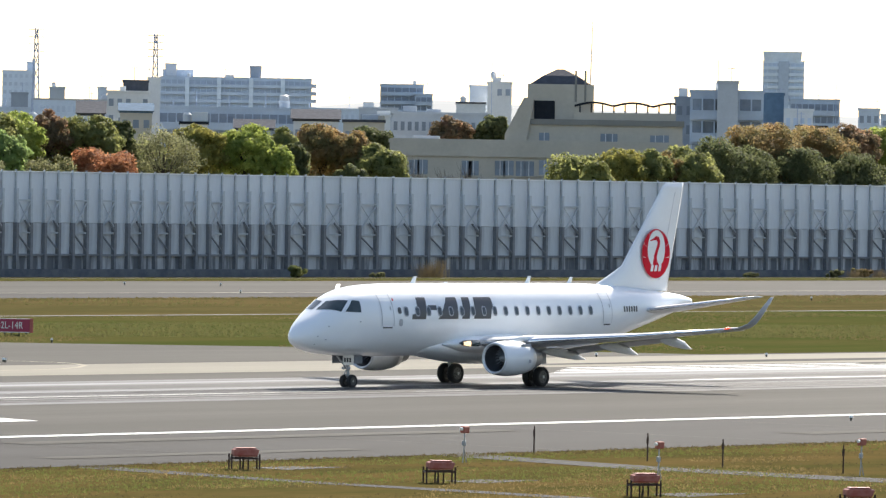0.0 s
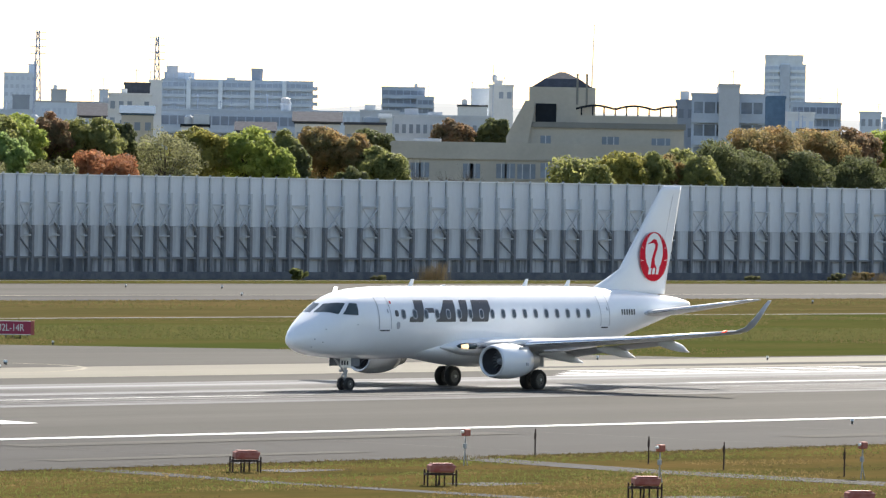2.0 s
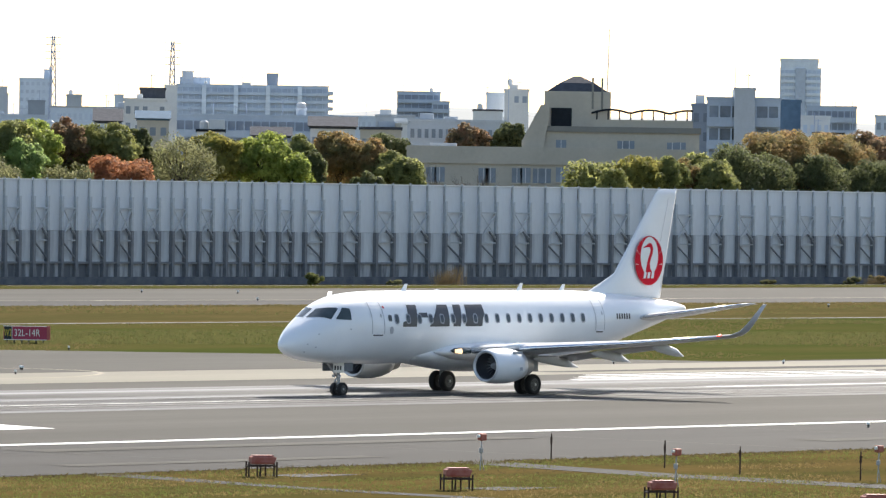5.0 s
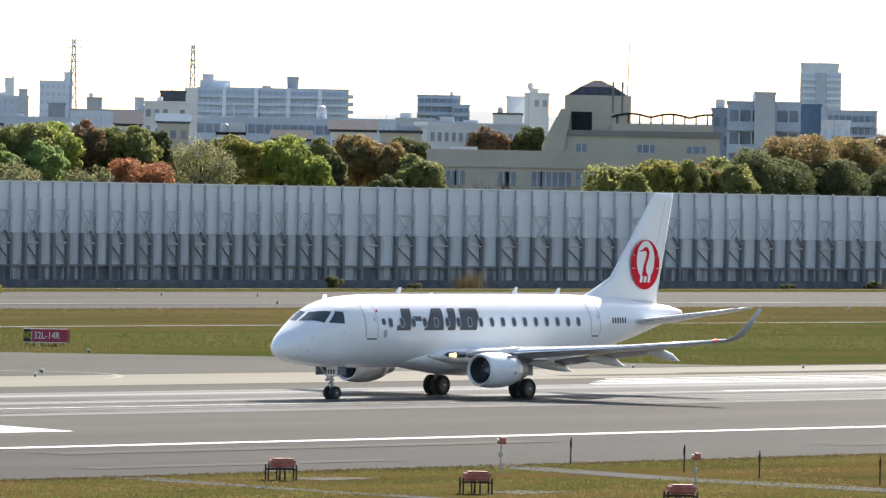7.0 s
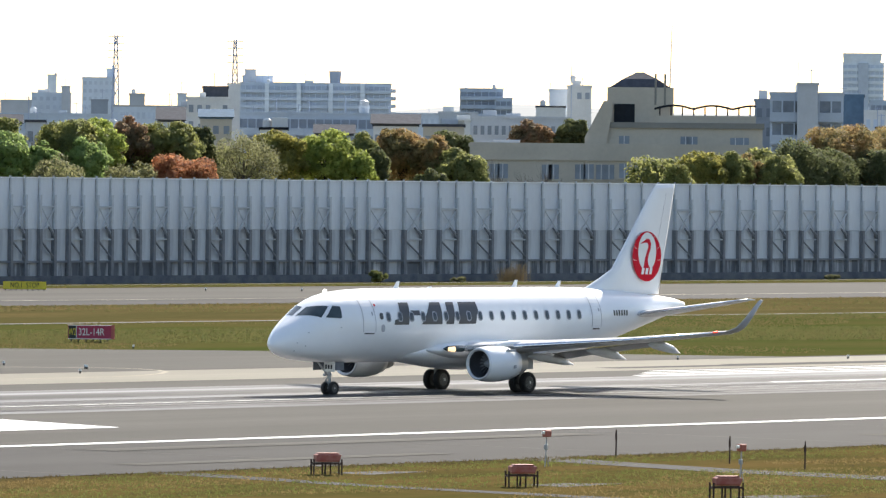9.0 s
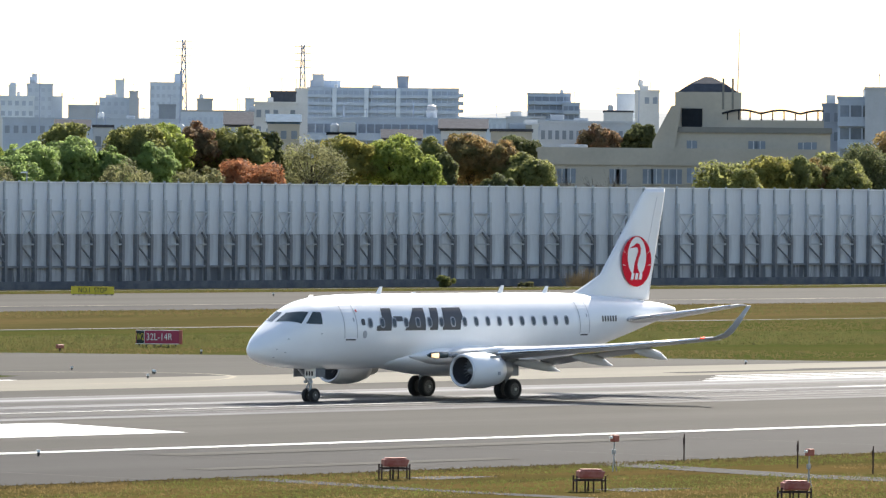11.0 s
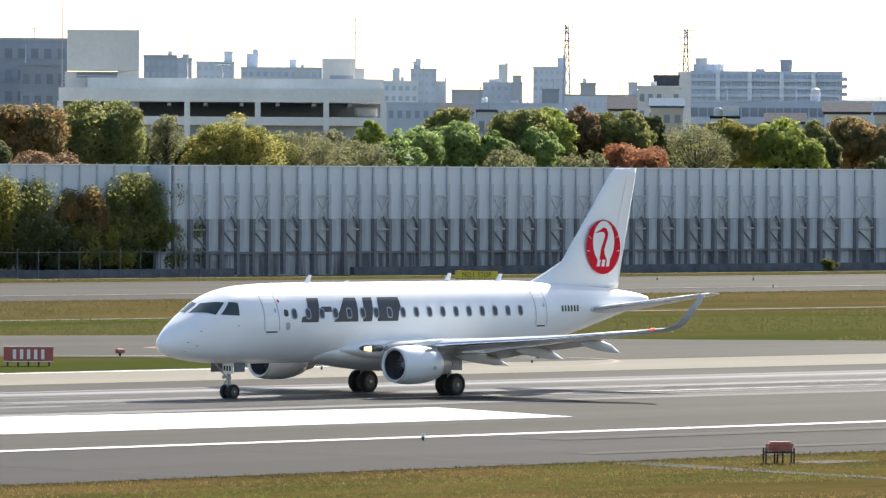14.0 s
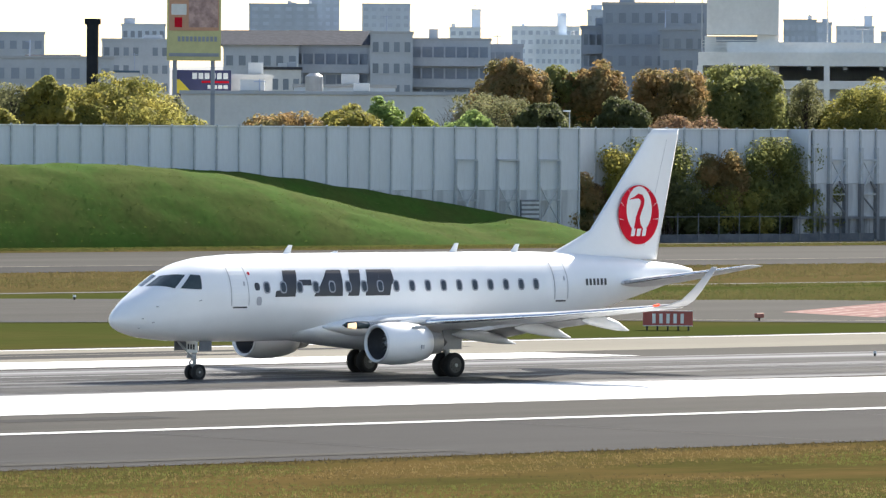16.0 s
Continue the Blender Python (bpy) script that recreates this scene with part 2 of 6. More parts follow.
def sheet(name, pts, z, mat, parent=None, label="", kind="structure"):
    """A flat polygon of the ground."""
    g = Geo().face([(x, y, z) for x, y in pts])
    if parent is not None:
        return part(name, g, mat, parent, label)
    return thing(name, g, mat, label, "ground", kind=kind)


def text_part(name, words, size, mat, parent, m, label="", squeeze=1.0):
    cu = bpy.data.curves.new(name, "FONT")
    cu.body, cu.size, cu.align_x, cu.align_y = words, size, "CENTER", "CENTER"
    cu.extrude = 0.004
    tmp = bpy.data.objects.new(name, cu)
    scene.collection.objects.link(tmp)
    bpy.context.view_layer.update()
    me = bpy.data.meshes.new_from_object(tmp.evaluated_get(bpy.context.evaluated_depsgraph_get()))
    bpy.data.objects.remove(tmp)
    me.transform(Matrix.Diagonal((squeeze, 1, 1, 1)))
    me.materials.clear()
    me.materials.append(mat)
    ob = part(name, me, mat, parent, label)
    ob.matrix_basis = m
    return ob


def spot(bearing, distance):
    """Where a bearing (degrees from +y towards +x) lies at a distance from the lookout."""
    return distance * math.sin(radians(bearing)), distance * math.cos(radians(bearing))


def height(elevation, distance):
    return EYE[2] + distance * math.tan(radians(elevation))


# ---- ground, runway, taxiways ----
def ground():
    far = 4800
    g = Geo().face([(-far, -60, 0), (far, -60, 0), (far, far, 0), (-far, far, 0)])
    thing("ground", g, M["grass_dry"], "dry mown airfield grass reaching to the horizon", "ground", kind="structure")
    sheet("grass_strip", [(-60, 238), (900, 238), (900, 318), (-60, 318)], 0.012, M["grass_fresh"], label="fresh green mown grass between runway and taxiway")
    sheet("near_grass", [(-60, 40), (520, 40), (520, 154.7), (-60, 154.7)], 0.012, M["grass"], label="patchy green and brown grass beside the runway")


def runway():
    rw = thing("runway", Geo().face([(-400, 155, 0.02), (1200, 155, 0.02), (1200, 238.4, 0.02), (-400, 238.4, 0.02)]), M["asphalt_dark"], "weathered grey asphalt runway with white markings", "runway", kind="structure")
    sheet("pavement_band", [(-400, 172.9), (1200, 172.9), (1200, 236), (-400, 236)], 0.026, M["asphalt"], rw)
    sheet("pavement_band", [(-400, 224.5), (1200, 224.5), (1200, 236.8), (-400, 236.8)], 0.032, M["asphalt_pale"], rw)
    sheet("pavement_band", [(-400, 196.5), (1200, 196.5), (1200, 217.5), (-400, 217.5)], 0.032, M["asphalt_worn"], rw)
    sheet("rubber_band", [(-400, 199.6), (1200, 199.6), (1200, 203.2), (-400, 203.2)], 0.038, M["rubber_mark"], rw)
    sheet("rubber_band", [(-400, 209.2), (1200, 209.2), (1200, 212.6), (-400, 212.6)], 0.038, M["rubber_mark"], rw)
    sheet("edge_line", [(-400, 172.6), (1200, 172.65), (1200, 173.5), (-400, 173.5)], 0.04, M["paint"], rw)
    sheet("edge_line", [(-400, 236.5), (241.8, 236.5), (241.8, 237.1), (-400, 237.1)], 0.04, M["paint"], rw)
    # tyre marks and repairs
    rng = random.Random(3)
    for k in range(46):
        y0 = rng.choice((200.8, 203.5, 205.5, 208.6, 211.0)) + rng.gauss(0, 1.4)
        x0 = rng.uniform(60, 330)
        ln, wd, sk = rng.uniform(18, 90), rng.uniform(0.2, 0.55), rng.uniform(-0.5, 0.5)
        sheet("tyre_mark", [(x0, y0), (x0 + ln, y0 + sk), (x0 + ln, y0 + sk + wd * 0.6), (x0, y0 + wd)], 0.041 + 0.0001 * k, M["rubber_mark"] if k % 3 else M["asphalt_worn"], rw)
    for k in range(16):
        x0, y0 = rng.uniform(90, 330), rng.choice((157, 160, 164, 167, 176, 180, 228, 231)) + rng.uniform(-1, 1)
        ln, wd = rng.uniform(12, 50), rng.uniform(0.5, 2.2)
        sheet("repair_patch", [(x0, y0), (x0 + ln, y0), (x0 + ln, y0 + wd), (x0, y0 + wd)], 0.0335 + 0.0002 * k, M["asphalt_dark"] if y0 > 171 else M["asphalt"], rw)
    for k in range(22):
        x0 = 60 + 15 * k
        sheet("joint", [(x0, 155.2), (x0 + 0.12, 155.2), (x0 + 0.12, 172), (x0, 172)], 0.0305, M["rubber_mark"], rw)
    # aiming point blocks and touchdown bars
    sheet("aiming_marking", [(112, 184.4), (197.1, 183.5), (200.0, 193.7), (172, 197.0), (112, 197.2)], 0.044, M["paint"], rw)
    sheet("aiming_marking", [(128, 219.2), (198.7, 218.3), (197.4, 223.8), (128, 226.5)], 0.044, M["paint"], rw)
    for a, b, y0, y1 in ((279.6, 305.0, 222.7, 223.4), (277.0, 309.0, 221.0, 221.7), (274.5, 312.0, 219.2, 220.0), (272.0, 316.0, 217.3, 218.3), (269.8, 360.0, 207.2, 207.9), (236.0, 262.0, 205.3, 205.6), (205.0, 238.0, 202.6, 202.9)):
        sheet("touchdown_bar", [(a, y0), (b, y0), (b + 0.4, y1), (a + 0.4, y1)], 0.044, M["paint_worn"], rw)
    return rw


EXIT = [(330, 236.7), (311, 237.5), (303.5, 250.5), (291.7, 261.5), (285, 268.4), (272, 285), (242, 300.5), (234.6, 306.2), (200, 325), (130, 362), (60, 362), (100, 330), (160, 296), (206.6, 269.6), (232, 260.6), (240, 252.6), (246, 246.5), (247.4, 241.8), (240, 238.6), (236, 236.7)]


def on_exit(x, y):
    """Whether a spot lies on the exit taxiway."""
    inside = False
    for (x0, y0), (x1, y1) in zip(EXIT, EXIT[1:] + EXIT[:1]):
        if (y0 > y) != (y1 > y) and x < x0 + (x1 - x0) * (y - y0) / (y1 - y0):
            inside = not inside
    return inside


def taxiways():
    tw = sheet("taxiway", [(-400, 361), (1400, 361), (1400, 426), (-400, 426)], 0.02, M["asphalt"], label="long grey asphalt taxiway before the sound wall")
    sheet("pavement_band", [(-400, 361), (1400, 361), (1400, 376), (-400, 376)], 0.026, M["asphalt_dark"], tw)
    sheet("edge_line", [(-400, 376), (1400, 376), (1400, 376.5), (-400, 376.5)], 0.03, M["paint_yellow"], tw)
    sheet("verge", [(-400, 417), (1400, 417), (1400, 426.5), (-400, 426.5)], 0.03, M["grass"], tw)
    sheet("kerb_line", [(-400, 426.5), (1400, 426.5), (1400, 428.6), (-400, 428.6)], 0.06, M["concrete"], tw)
    sheet("service_lane", [(-400, 316.2), (1400, 316.2), (1400, 317.9), (-400, 317.9)], 0.03, M["concrete"], label="narrow pale concrete strip across the grass")
    ex = sheet("exit_taxiway", EXIT, 0.036, M["asphalt"], label="angled grey exit taxiway leaving the runway")
    arc = [(240.0, 230.3), (244.7, 230.4), (247.2, 230.5), (250.1, 231.3), (253.2, 233.0), (255.7, 234.9), (257.5, 237.1), (258.3, 239.2), (258.0, 241.6), (255.5, 244.2), (246.0, 252.0), (232.0, 263.0)]
    band = []
    for k, (x, y) in enumerate(arc):
        a, b = arc[max(k - 1, 0)], arc[min(k + 1, len(arc) - 1)]
        ln = math.hypot(b[0] - a[0], b[1] - a[1])
        band.append((x - (b[1] - a[1]) / ln * 0.14, y + (b[0] - a[0]) / ln * 0.14, x + (b[1] - a[1]) / ln * 0.14, y - (b[0] - a[0]) / ln * 0.14))
    cl = Geo()
    for p, q in zip(band, band[1:]):
        cl.face([(p[0], p[1], 0.046), (p[2], p[3], 0.046), (q[2], q[3], 0.046), (q[0], q[1], 0.046)])
    part("centre_line", cl, M["paint_yellow"], ex, "faded yellow curved centre line")
    def on_panel(a, b):
        return 250.0 + 29.0 * a + 2.6 * b, 256.6 + 17.6 * a + 9.8 * b
    pp = sheet("painted_panel", [on_panel(0, 0), on_panel(1, 0), on_panel(1, 1), on_panel(0, 1)], 0.042, M["paint_red"], ex, "faded red painted holding panel with white bars")
    for k in range(5):
        b0 = 0.08 + 0.19 * k
        for a0, a1 in ((0.02, 0.3), (0.34, 0.64), (0.68, 0.97)):
            sheet("panel_stripe", [on_panel(a0, b0), on_panel(a1, b0), on_panel(a1 + 0.01, b0 + 0.055), on_panel(a0 + 0.01, b0 + 0.055)], 0.046, M["paint_pink"], pp)
    sheet("service_path", [(181.3, 128.0), (183.8, 133.1), (184.2, 144.4), (186.1, 152.2), (187.0, 154.9), (189.4, 154.9), (188.4, 152.2), (186.6, 144.4), (186.4, 133.1), (184.0, 128.0)], 0.024, M["asphalt_dark"], label="narrow asphalt path through the near grass")
    sheet("cable_path", [(167.6, 154.6), (166.2, 144.7), (165.7, 136.2), (164.8, 126.0), (166.2, 126.0), (166.9, 136.2), (167.3, 144.7), (169.4, 154.6)], 0.02, M["asphalt_dark"], label="thin dark cable trench cover in the grass")


# ---- sound wall ----
WALL_Y = 435.0
TOP = 9.76


def wall():
    w = thing("wall_sound_barrier", Geo().box(415.8, 900, WALL_Y + 0.35, WALL_Y + 0.7, 0, 9.4), M["post_dark"], "long grey metal airport sound barrier with stained concrete base", "wall", kind="structure")
    xs = [416.01 + 1.9067 * i for i in range(46)] + [501.81 + 2.6383 * i for i in range(1, 48)]
    z1, z2, z3, z4 = 0.00, 5.02, 2.06, 0.73
    cop = Geo()
    x0, x1 = xs[0] - 100, xs[-1] + 60
    cop.box(415.6, x1, WALL_Y - 0.1, WALL_Y + 0.75, TOP - 0.1, TOP)
    part("coping", cop, M["coping"], w, "pale metal coping along the top")
    shared = {}
    for i in range(len(xs) - 1):
        a, b = xs[i], xs[i + 1]
        wd = round(b - a, 1)
        if wd not in shared:
            shared[wd] = (
                Geo().box(0.06, wd - 0.06, 0, 0.35, z2, TOP - 0.1, b=0.03).data("panel", M["cladding"]),
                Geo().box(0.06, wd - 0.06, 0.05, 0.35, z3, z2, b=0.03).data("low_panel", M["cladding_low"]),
            )
        up, low = shared[wd]
        part("panel", up, None, w, at=pose(a, WALL_Y, 0))
        part("low_panel", low, None, w, at=pose(a, WALL_Y, 0))
    base = Geo().box(xs[0] - 2, x1, WALL_Y + 0.02, WALL_Y + 0.35, 0, z3)
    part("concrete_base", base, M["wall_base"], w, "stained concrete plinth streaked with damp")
    # strip coloured dark for the shade at the wall's foot
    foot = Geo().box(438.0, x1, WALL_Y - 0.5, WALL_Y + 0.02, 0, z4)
    part("shaded_footing", foot, M["wall_foot"], w, "dark footing with the shade at the wall's base in its colour")
    part("lower_beam", Geo().box(xs[0] - 2, x1, WALL_Y - 0.25, WALL_Y + 0.02, z3 - 0.12, z3 + 0.08), M["post_dark"], w)
    post_up = Geo().box(-0.07, 0.07, -0.14, 0, TOP - 1.6, TOP + 0.12).data("post", M["post_steel"])
    post_mid = Geo().box(-0.13, 0.13, -0.34, 0, z2, TOP - 1.6).data("lower_post", M["post_steel"])
    post_low = Geo().box(-0.16, 0.16, -0.4, 0.03, z4 * 0.2, z2).data("foot_post", M["post_dark"])
    for x in xs:
        part("post", post_up, None, w, at=pose(x, WALL_Y, 0))
        part("lower_post", post_mid, None, w, at=pose(x, WALL_Y, 0))
        part("foot_post", post_low, None, w, at=pose(x, WALL_Y, 0))
    made = {}
    for i in range(1, len(xs) - 1, 2):
        a, wd = xs[i], round(xs[i + 1] - xs[i], 1)
        if wd not in made:
            t = Geo()
            za = TOP - 2.75
            t.box(0, wd, -0.3, -0.16, za, za + 0.14)
            t.box(0, wd, -0.3, -0.16, z2 - 1.0, z2 - 0.86)
            t.tube((wd, -0.26, za), (wd * 0.12, -0.26, za - 2.3), 0.07, n=6)
            t.tube((0.1, -0.3, za), (wd * 0.95, -0.3, z2 - 0.4), 0.045, n=6)
            tl = Geo()
            tl.tube((wd * 0.55, -0.3, z2 + 0.2), (wd, -0.3, z2 - 0.8), 0.1, n=6)
            tl.tube((0.0, -0.3, z2 - 1.0), (wd, -0.3, z3 + 0.25), 0.085, n=6)
            made[wd] = (t.data("truss", M["post_steel"]), tl.data("lower_truss", M["post_dark"]))
        part("truss", made[wd][0], None, w, at=pose(a, WALL_Y, 0))
        part("lower_truss", made[wd][1], None, w, at=pose(a, WALL_Y, 0))
    return w


def wall_west():
    """The plainer stretch of wall behind the grass bank, and a recess behind the shrubs."""
    sx, pitch = 388.7, 2.31
    w = thing("wall_west", Geo().box(120, sx - 0.1, WALL_Y + 0.3, WALL_Y + 0.6, 0, 9.4), M["post_dark"], "grey panelled sound barrier behind a grass bank", "wall", kind="structure")
    part("coping", Geo().box(120, sx, WALL_Y - 0.1, WALL_Y + 0.7, TOP - 0.1, TOP), M["coping"], w, "pale metal coping along the top")
    pan = Geo().box(0.03, pitch - 0.03, 0, 0.3, 4.5, TOP - 0.1, b=0.03).data("panel", M["cladding"])
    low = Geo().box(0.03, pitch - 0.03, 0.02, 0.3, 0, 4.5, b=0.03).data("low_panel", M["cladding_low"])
    post = Geo().box(-0.07, 0.07, -0.12, 0, 0, TOP + 0.1).data("post", M["post_steel"])
    tr = Geo()
    for z in (TOP - 2.8, 3.6):
        tr.box(-pitch / 2, pitch / 2, -0.3, -0.18, z, z + 0.14)
    for k in (-1, 1):
        tr.tube((pitch / 2 * k, -0.26, TOP - 2.8), (pitch / 2 * k, -0.26, 0.5), 0.09, n=6)
        tr.tube((pitch / 2 * k, -0.26, 4.9), (-pitch / 2 * k, -0.26, 1.6), 0.06, n=6)
    trm = tr.data("truss", M["post_steel"])
    for i in range(70):
        x = sx - i * pitch
        part("panel", pan, None, w, at=pose(x - pitch, WALL_Y, 0))
        part("low_panel", low, None, w, at=pose(x - pitch, WALL_Y, 0))
        part("post", post, None, w, at=pose(x, WALL_Y, 0))
        if i in (1, 3, 5):
            part("truss", trm, None, w, at=pose(x - pitch / 2, WALL_Y, 0))
    vent = part("vent_louvre", Geo().box(sx - 2.96 * pitch, sx - 2.06 * pitch, WALL_Y - 0.42, WALL_Y, 0.9, 3.7, b=0.03), M["post_dark"], w, "dark slatted vent on the wall")
    for k in range(7):
        part("slat", Geo().box(sx - 2.93 * pitch, sx - 2.09 * pitch, WALL_Y - 0.5, WALL_Y - 0.4, 1.05 + 0.38 * k, 1.25 + 0.38 * k), M["post_steel"], vent)
    r = thing("wall_recess", Geo().box(sx - 0.3, 415.8, WALL_Y + 2.8, WALL_Y + 3.1, 0, 9.4), M["post_dark"], "recessed grey wall panels behind overgrown shrubs", "wall", kind="structure")
    part("coping", Geo().box(sx, 415.8, WALL_Y + 2.4, WALL_Y + 3.2, TOP - 0.1, TOP), M["coping"], r, "pale metal coping along the top")
    n = 13
    st = (415.4 - sx) / n
    rp = Geo().box(0.03, st - 0.03, 0, 0.3, 0, TOP - 0.1, b=0.03).data("panel", M["cladding"])
    for i in range(n):
        part("panel", rp, None, r, at=pose(sx + i * st, WALL_Y + 2.5, 0))
        part("post", post, None, r, at=pose(sx + i * st, WALL_Y + 2.5, 0))
    part("return_wall", Geo().box(415.5, 415.8, WALL_Y, WALL_Y + 2.8, 0, TOP), M["cladding"], r)
    part("return_wall", Geo().box(sx - 0.3, sx, WALL_Y + 0.3, WALL_Y + 2.8, 0, TOP), M["cladding"], r)


def berm():
    """Grass bank before the western wall: its crest falls along x to a low hump."""
    bx = 385.6
    crest_x, crest_z = (230, 322, 334, 342, 348, 353, 358, 362, 367, 372, 378, 382, 385, bx), (6.7, 6.6, 6.6, 6.2, 5.6, 4.7, 3.7, 3.0, 2.1, 1.7, 2.15, 1.8, 1.0, 0)
    back_x, back_z = (230, 345, 352, 360, 368, 376, 384, bx), (6.2, 6.2, 5.9, 5.1, 4.1, 3.1, 1.8, 0)
    nx, ny = 220, 30
    g = Geo()
    for i in range(nx + 1):
        x = 230 + (bx - 230) * i / nx
        cz, bz = np.interp(x, crest_x, crest_z), np.interp(x, back_x, back_z)
        for j in range(ny + 1):
            k = j / ny
            y = 424.3 + (WALL_Y - 0.05 - 424.3) * k
            z = cz * math.sin(k / 0.72 * math.pi / 2) ** 0.9 if k < 0.72 else cz + (bz - cz) * math.sin((k - 0.72) / 0.28 * math.pi / 2)
            rough = 0.16 * noise.noise((x * 0.3, y * 0.8, 0)) + 0.07 * noise.noise((x * 1.1, y * 2.0, 3))
            g.v.append((x, y, max(z + rough * min(1, k * 5) * min(1, (bx - x) / 4), 0.0) + 0.07))
    for i in range(nx):
        for j in range(ny):
            a = i * (ny + 1) + j
            g.f.append((a, a + ny + 1, a + ny + 2, a + 1))
    bank_points = [p for p in g.v if p[0] > 300 and 0.2 < p[2]]
    thing("grass_bank", g, M["berm_grass"], "steep green grass bank sloping down before the wall", "bank", kind="structure", smooth=True)
    return bank_points


ground()
runway()
taxiways()
wall()
wall_west()
BANK = berm()


# ---- the airliner: x runs aft from the nose, -y to port, z up from the wheels' contact ----
def curve(x, xs, ys):
    """Smooth interpolation through stations."""
    if x <= xs[0]:
        return ys[0]
    if x >= xs[-1]:
        return ys[-1]
    i = max(k for k in range(len(xs) - 1) if xs[k] <= x)
    def slope(k):
        if k == 0 or k == len(xs) - 1:
            a, b = (0, 1) if k == 0 else (-2, -1)
            return (ys[b] - ys[a]) / (xs[b] - xs[a])
        d0, d1 = (ys[k] - ys[k - 1]) / (xs[k] - xs[k - 1]), (ys[k + 1] - ys[k]) / (xs[k + 1] - xs[k])
        return 0 if d0 * d1 <= 0 else 2 * d0 * d1 / (d0 + d1)
    h_ = xs[i + 1] - xs[i]
    t = (x - xs[i]) / h_
    return (2 * t**3 - 3 * t**2 + 1) * ys[i] + (t**3 - 2 * t**2 + t) * h_ * slope(i) + (-2 * t**3 + 3 * t**2) * ys[i + 1] + (t**3 - t**2) * h_ * slope(i + 1)


FX = (0.0, 0.12, 0.35, 0.8, 1.4, 2.0, 2.7, 3.5, 4.5, 6.0, 8.0, 18.5, 21.0, 24.0, 27.0, 29.0, 29.9)
FTOP = (2.34, 2.58, 2.81, 3.15, 3.50, 3.84, 4.24, 4.55, 4.73, 4.82, 4.84, 4.84, 4.82, 4.70, 4.46, 4.26, 4.08)
FBOT = (2.34, 2.12, 1.97, 1.81, 1.68, 1.60, 1.54, 1.50, 1.47, 1.46, 1.46, 1.46, 1.66, 2.28, 3.02, 3.55, 3.80)
FWID = (0.0, 0.24, 0.46, 0.76, 1.02, 1.20, 1.34, 1.43, 1.48, 1.505, 1.505, 1.505, 1.42, 1.12, 0.72, 0.40, 0.16)


def hull(x):
    return curve(x, FX, FTOP), curve(x, FX, FBOT), curve(x, FX, FWID)


def fullness(x):
    """Exponent of the section: squarer round the flight deck, round along the cabin."""
    return 2.0 + 0.6 * max(0.0, min(1.0, (x - 0.5) / 1.2)) * max(0.0, min(1.0, (5.5 - x) / 2.5))


def hull_point(x, deg, out=0.0):
    """Point of the skin at station x; deg from the crown (0) down the port side to the keel (180)."""
    top, bot, w = hull(x)
    mid, hh, k = (top + bot) / 2, (top - bot) / 2, 2 / fullness(x)
    s, c = math.sin(radians(deg)), math.cos(radians(deg))
    return (x, -(w + out) * abs(s) ** k, mid + (hh + out) * math.copysign(abs(c) ** k, c))


def hull_side(x, z, out=0.0):
    """Point of the port skin at station x and height z."""
    top, bot, w = hull(x)
    mid, hh, n = (top + bot) / 2, (top - bot) / 2, fullness(x)
    c = max(-0.999, min(0.999, (z - mid) / hh))
    return (x, -(w + out) * (1 - abs(c) ** n) ** (1 / n), z + out * c)


def hull_deg(x, z):
    """The section angle of a height on the port skin."""
    top, bot, w = hull(x)
    c = max(-0.999, min(0.999, (z - (top + bot) / 2) / ((top - bot) / 2)))
    return math.degrees(math.acos(math.copysign(abs(c) ** (fullness(x) / 2), c)))


def side_strip(left, right, z0, z1, rows=8, out=0.012, cols=2):
    """A patch of the port skin between two outlines given over z."""
    g = Geo()
    for r in range(rows):
        za, zb = z0 + (z1 - z0) * r / rows, z0 + (z1 - z0) * (r + 1) / rows
        for c in range(cols):
            def px(z, k):
                return left(z) + (right(z) - left(z)) * k / cols
            g.face([hull_side(px(za, c), za, out), hull_side(px(za, c + 1), za, out), hull_side(px(zb, c + 1), zb, out), hull_side(px(zb, c), zb, out)])
    return g


def oval(x, z, rx, rz, out=0.014, n=14, power=3.0):
    ring = []
    for i in range(n):
        a = 2 * math.pi * i / n
        c, s = math.cos(a), math.sin(a)
        ring.append(hull_side(x + rx * math.copysign(abs(c) ** (2 / power), c), z + rz * math.copysign(abs(s) ** (2 / power), s), out))
    g = Geo()
    mid = hull_side(x, z, out + 0.004)
    for i in range(n):
        g.face([mid, ring[i], ring[(i + 1) % n]])
    return g


def airfoil(x, y, z, chord, thick, up=(0, 0, 1), n=8, droop=0.0):
    """A closed wing section at its leading edge (x, y, z)."""
    up = Vector(up)
    pts = []
    for k in range(n + 1):
        s = (1 - math.cos(math.pi * k / n)) / 2
        pts.append((s, thick * (2.6 * math.sqrt(s) * (1 - s) + 0.04 * (1 - s)) * 0.62))
    for k in range(n - 1, 0, -1):
        s = (1 - math.cos(math.pi * k / n)) / 2
        pts.append((s, -thick * (2.6 * math.sqrt(s) * (1 - s)) * 0.38))
    return [tuple(Vector((x + s * chord, y, z)) + up * (t * chord - droop * s * chord)) for s, t in pts]


